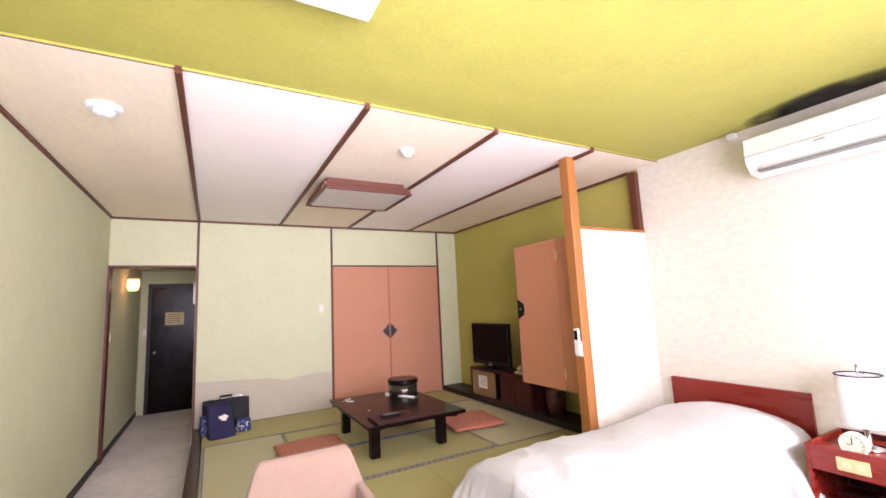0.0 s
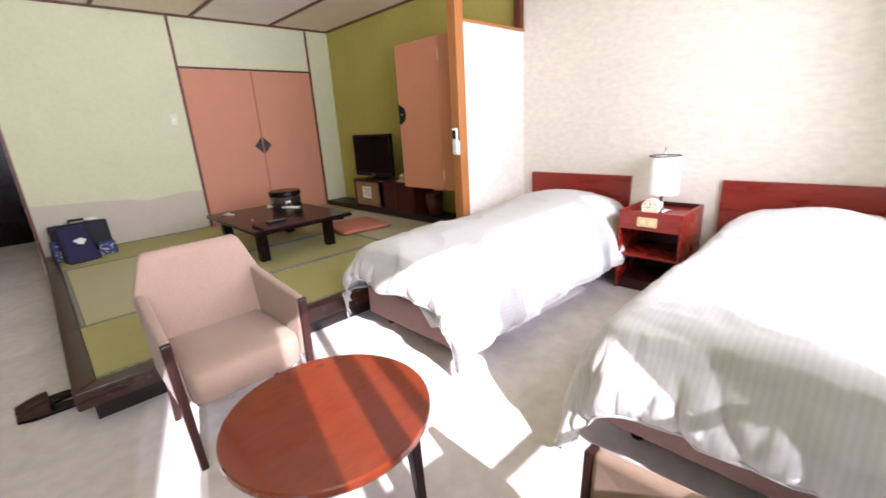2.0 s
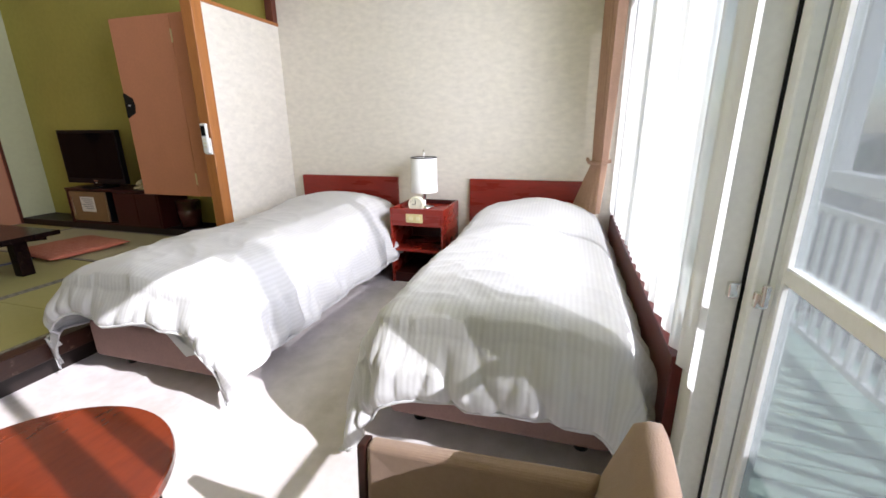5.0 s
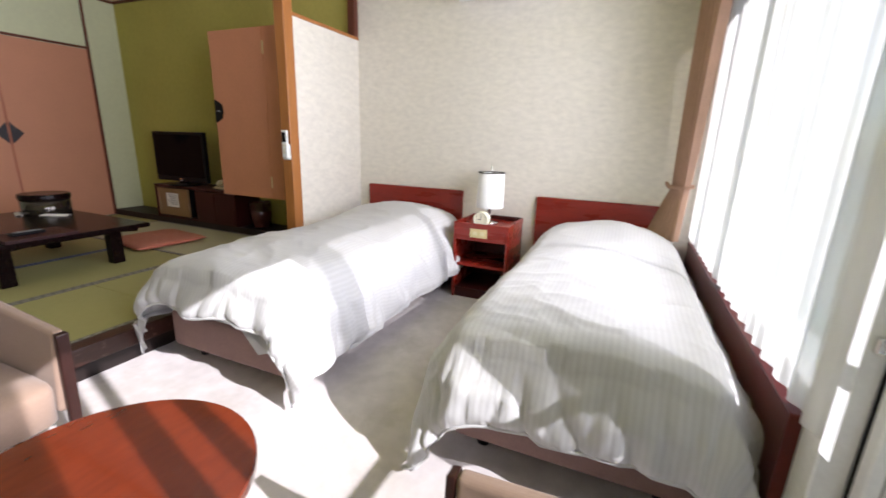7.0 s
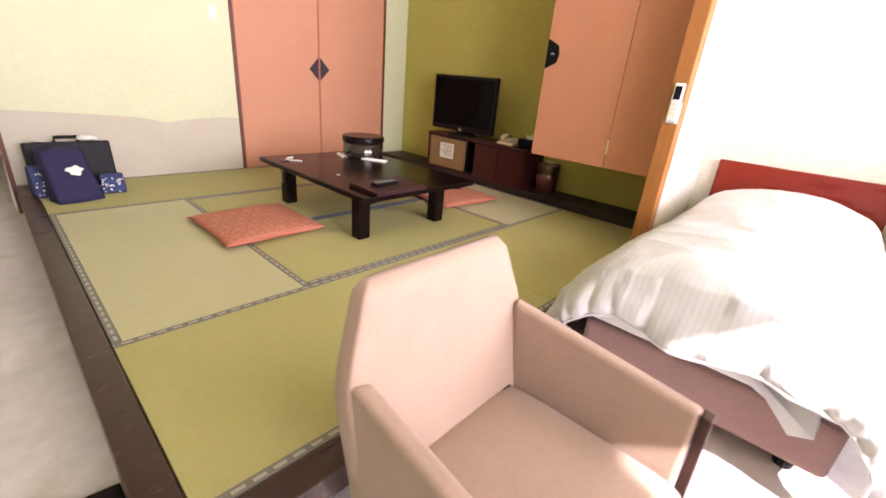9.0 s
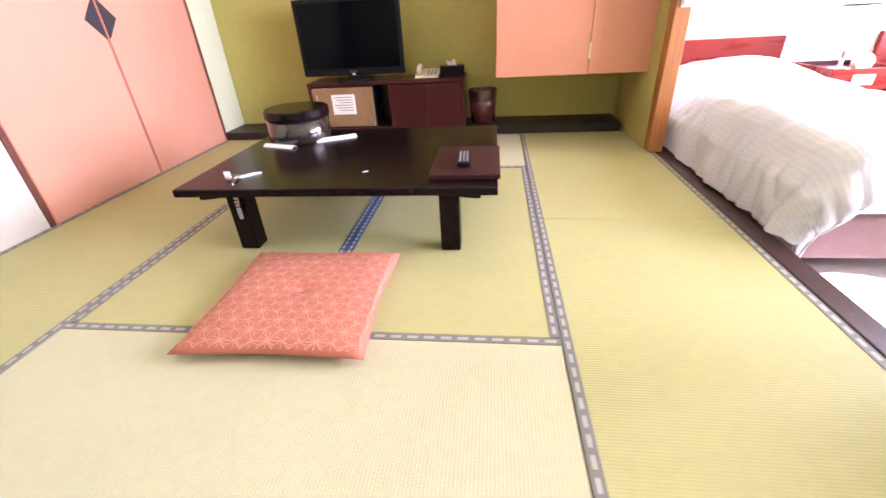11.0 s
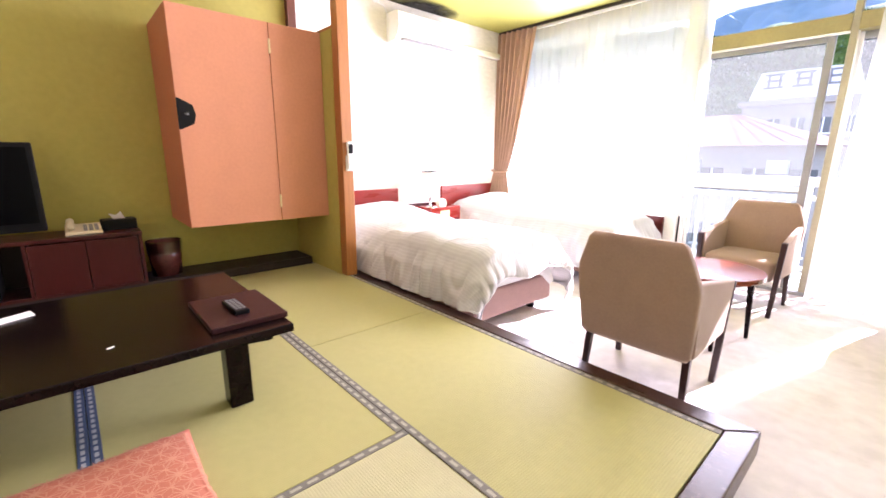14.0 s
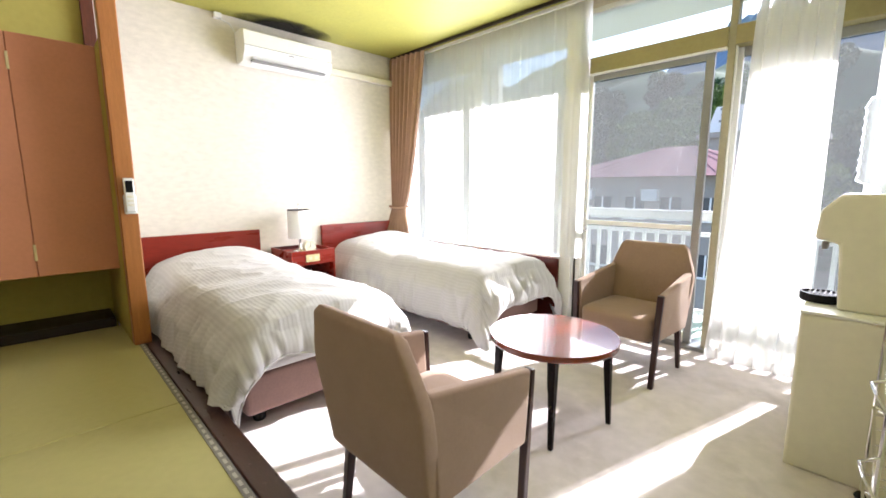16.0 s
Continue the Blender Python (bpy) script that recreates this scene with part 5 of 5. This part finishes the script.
# ---- water cooler corner ----
ck = thing("cooler_cabinet", "ivory metal cabinet under the water dispenser", "cabinet", (-0.08, 0.455, 0))
part("cabinet_body", box(-0.55, 0, -0.41, 0, 0.0, 0.70, 0.01), IVORY, ck)
part("cabinet_top", box(-0.555, 0.004, -0.415, 0.004, 0.701, 0.714, 0.004), WHITE, ck)
fr2 = thing("small_cabinet", "white cabinet beside the curtain", "cabinet", (-0.06, -0.36, 0))
part("cabinet_body", box(-0.56, 0, 0, 0.36, 0.0, 0.60, 0.012), WHITE, fr2)
part("cabinet_door", box(0.0, 0.015, 0.01, 0.35, 0.03, 0.59, 0.004), WHITE, fr2)
wd = thing("water_dispenser", "ivory water dispenser with an upturned clear bottle", "water dispenser", (-0.285, 0.20, 0.714), 0)
part("housing", prism([(-0.19, 0.0), (-0.19, 0.42), (-0.15, 0.49), (0.13, 0.49), (0.19, 0.42), (0.20, 0.30), (0.12, 0.28), (0.10, 0.0)], "y", -0.16, 0.16, 0.012), IVORY, wd)
part("drip_tray", turned([(0, 0), (0.075, 0), (0.08, 0.01), (0.08, 0.04), (0.07, 0.04), (0.07, 0.03), (0, 0.03)], 28, 0.16, 0), BLACK, wd)
for k in range(6):
    part("tray_bar", box(0.11 + k * 0.018, 0.116 + k * 0.018, -0.045, 0.045, 0.036, 0.042), GREY, wd)
for y in (-0.04, 0.04):
    part("tap", tube([(0.14, y, 0.30), (0.17, y, 0.27), (0.17, y, 0.245)], 0.012), GREY, wd)
BOTTLE = screened_material()
BOTTLE.name = "cloudy_clear_bottle_plastic"
BOTTLE.node_tree.nodes["Mix Shader.001"].inputs[0].default_value = 0.16
pts = [(0.04, 0.485), (0.05, 0.52)]
for k in range(8):
    z = 0.54 + k * 0.042
    pts += [(0.118, z), (0.124, z + 0.012), (0.118, z + 0.03)]
pts += [(0.11, 0.885), (0.05, 0.90), (0, 0.895)]
part("bottle", turned(pts, 36, -0.02, 0), BOTTLE, wd, "clear ribbed bottle", True)

rk = thing("wire_rack", "chrome wire rack on small casters", "rack", (-0.46, 0.87, 0))
R = CHROME
for x in (-0.13, 0.13):
    for y in (-0.34, 0.34):
        part("upright", tube([(x, y, 0.05), (x, y, 0.80)], 0.006), R, rk)
        part("caster", turned([(0, 0), (0.012, 0.003), (0.02, 0.02), (0.012, 0.037), (0, 0.04)], 14, x, y), BLACK, rk)
for z in (0.12, 0.40, 0.66):
    sh = part("wire_shelf", tube([(-0.13, -0.34, z), (0.13, -0.34, z), (0.13, 0.34, z), (-0.13, 0.34, z), (-0.13, -0.34, z)], 0.005), R, rk)
    for k in range(5):
        part("wire", tube([(-0.13, -0.26 + k * 0.13, z), (0.13, -0.26 + k * 0.13, z)], 0.003, 6), R, sh)
for z in (0.52, 0.74):
    part("hook", tube([(0.13, 0.34, z), (0.17, 0.40, z), (0.16, 0.46, z - 0.01), (0.14, 0.46, z - 0.05), (0.15, 0.43, z - 0.06)], 0.004, 6), R, rk)

# ---- balcony and what lies beyond ----
bl = thing("balcony", "balcony with pale green boards and a white railing", "balcony", kind="structure")
part("slab", box(-2.5, 7.5, -1.95, YS - 0.17, -0.35, -0.06), DECK, bl)
for k in range(86):
    part("board", box(-2.5 + k * 0.116, -2.392 + k * 0.116, -1.93, YS - 0.18, -0.06, -0.04, 0.004, 1), DECK, bl)
part("upper_slab", box(-2.5, 7.5, -1.73, YS - 0.155, 2.78, 2.95), RAILWHITE, bl, "balcony slab of the floor above")
part("top_rail", box(-2.5, 7.5, -1.75, -1.65, 0.915, 1.01, 0.012), RAILWHITE, bl)
part("lower_rail", box(-2.5, 7.5, -1.72, -1.68, 0.77, 0.81, 0.005), RAILWHITE, bl)
part("lower_rail", box(-2.5, 7.5, -1.72, -1.68, 0.03, 0.07, 0.005), RAILWHITE, bl)
for k in range(7):
    part("post", box(-2.3 + k * 1.5, -2.24 + k * 1.5, -1.73, -1.67, -0.04, 0.915, 0.004, 1), RAILWHITE, bl)
for k in range(83):
    part("baluster", box(-2.5 + k * 0.12, -2.465 + k * 0.12, -1.711, -1.689, 0.07, 0.77), RAILWHITE, bl)
part("column", box(3.24, 3.35, -1.74, -1.65, 1.01, 2.78, 0.006), RAILWHITE, bl, "white upright from the railing to the slab above")

GROUND = mat("town_ground", (0.16, 0.16, 0.13), 0.9, var=0.3, scale=0.2)
structure("ground", box(-400, 400, -400, -3.0, -7.2, -7.0), GROUND, "ground of the valley below")
PLASTER = mat("pale_plaster", (0.36, 0.33, 0.29), 0.85, var=0.1, scale=0.7)
ROOF = mat("faded_red_roof_metal", (0.30, 0.13, 0.13), 0.6, var=0.2, scale=0.8)
DARKGLASS = mat("far_window_glass", (0.06, 0.07, 0.08), 0.2, var=0.2, scale=2)


def house(name, label, x0, x1, y0, y1, z0, eave, ridge, roofmat, cols, rows, over=0.8):
    h = thing(name, label, "building")
    w = part("wall", box(x0, x1, y0, y1, z0, eave), PLASTER, h)
    if ridge > eave:
        cx = (x1 - x0) * 0.42
        part("roof", hexa([(x0 - over, y0 - over, eave), (x1 + over, y0 - over, eave), (x1 + over, y1 + over, eave), (x0 - over, y1 + over, eave)],
                          [(x0 + cx, (y0 + y1) / 2 - 0.1, ridge), (x1 - cx, (y0 + y1) / 2 - 0.1, ridge), (x1 - cx, (y0 + y1) / 2 + 0.1, ridge), (x0 + cx, (y0 + y1) / 2 + 0.1, ridge)]), roofmat, h, "hipped roof")
        for k in range(int((x1 - x0) / 0.9)):
            xx = x0 + 0.45 + k * 0.9
            part("roof_seam", tube([(xx, y1 + over, eave + 0.01), (x0 + cx + (x1 - x0 - 2 * cx) * (xx - x0) / (x1 - x0), (y0 + y1) / 2 + 0.1, ridge + 0.01)], 0.011, 4), roofmat, h)
    else:
        part("roof", box(x0 - 0.3, x1 + 0.3, y0 - 0.3, y1 + 0.3, eave, eave + 0.4), PLASTER, h)
    for j in range(rows):
        for i in range(cols):
            wx = x0 + (x1 - x0) * (i + 0.5) / cols
            wz = eave - 1.6 - j * 2.8
            ww = (x1 - x0) / cols * 0.28
            wi = part("window", box(wx - ww, wx + ww, y1 - 0.02, y1 + 0.03, wz - 0.55, wz + 0.55), DARKGLASS, h)
            part("frame", box(wx - 0.04, wx + 0.04, y1 + 0.03, y1 + 0.06, wz - 0.55, wz + 0.55), ALU, wi)
            part("sill", box(wx - ww - 0.08, wx + ww + 0.08, y1 - 0.02, y1 + 0.14, wz - 0.65, wz - 0.55), ALU, wi)
    return h


hs = house("inn_building", "long pale building with a faded red hipped roof", 2.5, 13.2, -27.5, -20.5, -7.0, 1.75, 3.5, ROOF, 6, 3)
for x in (3.9, 7.5, 11.0):
    part("wall_unit", box(x, x + 0.8, -20.5, -20.1, 0.5, 1.1, 0.02), WHITE, hs, "white outdoor unit")
hs2 = house("white_building", "white building with a sign on its roof", 3.0, 10.4, -46, -38, -7.0, 5.2, 5.2, ROOF, 5, 3)
sg = part("roof_sign", prism([(3.3, 5.7), (10.1, 5.7), (9.5, 7.7), (3.9, 7.7)], "y", -38.5, -38.2), RAILWHITE, hs2, "white rooftop sign")
for k, x in enumerate((4.4, 6.2, 8.0)):
    for b in ((0, 1.2, 1.3, 1.45), (0.1, 1.1, 0.85, 1.0), (0.0, 1.25, 0.35, 0.5), (0.15, 0.3, 0.4, 1.3), (0.85, 1.0, 0.4, 1.3)):
        part("sign_stroke", box(x + b[0], x + b[1], -38.2, -38.1, 6.1 + b[2], 6.1 + b[3]), GREY, sg)


# hillside and mountain
def hill(name, label, x0, x1, y0, y1, height, seed, m, n=70):
    bm = bmesh.new()
    g = []
    for i in range(n + 1):
        row = []
        for j in range(n + 1):
            x, y = x0 + (x1 - x0) * i / n, y0 + (y1 - y0) * j / n
            t = j / n
            s = t * t * (3 - 2 * t)
            z = -7.05 + height(x, s) + (1.5 + 0.05 * height(x, s)) * noise.noise(Vector((x * 0.06, y * 0.06, seed))) * s * 3
            row.append(bm.verts.new((x, y, z)))
        g.append(row)
    for i in range(n):
        for j in range(n):
            bm.faces.new((g[i][j], g[i + 1][j], g[i + 1][j + 1], g[i][j + 1]))
    bmesh.ops.recalc_face_normals(bm, faces=bm.faces[:])
    return tagged(part(name, bm, m, smooth=True), label, "hill", kind="structure")


WOOD_FAR = mat("far_forest", (0.05, 0.10, 0.045), 0.9, var=0.5, scale=0.12, bump=1.0, bscale=0.6)
# Distance haze is mixed into this blue; the forest itself is not blue.
MOUNT = mat("haze_tinted_mountain_forest", (0.15, 0.22, 0.29), 0.95, var=0.25, scale=0.02, bump=0.3, bscale=0.1)
hill("hillside", "wooded hillside behind the buildings", -60, 120, -50, -130, lambda x, s: s * (37 + 0.13 * (x - 20)), 2, WOOD_FAR)
hill("mountain", "mountain with distance haze painted into its blue colour", -420, 300, -180, -600, lambda x, s: s * (112 + 0.50 * max(-150, min(170, 245 - x))), 5, MOUNT)

LEAF_A = mat("sunlit_foliage", (0.13, 0.20, 0.045), 0.8, var=0.5, scale=1.5, rand=0.4)
LEAF_B = mat("dark_foliage", (0.045, 0.09, 0.035), 0.85, var=0.5, scale=1.5, rand=0.4)
BARK = mat("bark", (0.10, 0.07, 0.05), 0.9, var=0.3, scale=6)


def crown_mesh(seed, r, h, count):
    rnd = random.Random(seed)
    lobes = [(Vector((rnd.uniform(-1, 1) * r * 0.6, rnd.uniform(-1, 1) * r * 0.6, h * rnd.uniform(0.1, 0.95))), r * rnd.uniform(0.32, 0.55)) for _ in range(14)]
    verts, faces = [], []
    for _ in range(count):
        c, lr = rnd.choice(lobes)
        d = Vector((rnd.gauss(0, 1), rnd.gauss(0, 1), rnd.gauss(0, 1))).normalized()
        p = c + d * lr * rnd.uniform(0.75, 1.08)
        q = Euler((rnd.uniform(0, 6.28), rnd.uniform(0, 6.28), rnd.uniform(0, 6.28))).to_matrix()
        s = rnd.uniform(0.10, 0.24) * (r / 3) ** 0.5
        k = len(verts)
        for a in ((-1, 0, 0), (0, -0.6, 0.15), (1, 0, 0), (0, 0.6, 0.15)):
            verts.append(p + q @ Vector(a) * s)
        faces.append((k, k + 1, k + 2, k + 3))
    me = bpy.data.meshes.new("crown")
    me.from_pydata(verts, [], faces)
    return me


def make_tree(label, seed, r, h, m, count):
    t = thing("tree", label, "tree", group="trees on the slope")
    tr = part("trunk", tube([(0, 0, -1.0), (0.1, 0, h * 0.2), (0.0, 0.15, h * 0.6)], 0.22, 8), BARK, t)
    for k in range(4):
        a = k * 1.6 + seed
        part("limb", tube([(0, 0.05, h * (0.15 + 0.1 * k)), (math.cos(a) * r * 0.5, math.sin(a) * r * 0.5, h * (0.3 + 0.12 * k))], 0.09, 6), BARK, tr)
    me = crown_mesh(seed, r, h, count)
    me.materials.append(m)
    c = new("crown", me)
    c.parent = t
    c.location = (0, 0, h * 0.12)
    return t


rt_ = random.Random(11)
protos = [make_tree("sunlit green broadleaf tree on the slope", 3, 3.2, 5.5, LEAF_A, 7000), make_tree("dark green tree on the slope", 6, 2.6, 7.5, LEAF_B, 6000)]
protos[0].matrix_basis = pose(17.5, -46, -1.0)
protos[1].matrix_basis = pose(22.5, -48, -0.5)
for k in range(46):
    x, y = rt_.uniform(-10, 52), -rt_.uniform(48, 86)
    s = max(0, min(1, (abs(y) - 50) / 80))
    z = -7.0 + (s * s * (3 - 2 * s)) * (37 + 0.13 * (x - 20)) + 1.0
    src = protos[0] if rt_.random() < 0.3 else protos[1]
    sc_ = rt_.uniform(0.9, 1.7)
    copy_thing(src, pose(x, y, z, 0, 0, rt_.uniform(0, 360)) @ Matrix.Scale(sc_, 4))
for x, y, z, s in ((13.5, -46, 0.5, 1.2), (20, -50, 0.5, 1.3), (25, -47, -1, 1.1), (27.5, -75, 2.0, 1.9), (16, -55, 3, 1.4), (9.5, -56, 5.0, 1.4)):
    copy_thing(protos[0], pose(x, y, z) @ Matrix.Scale(s, 4))
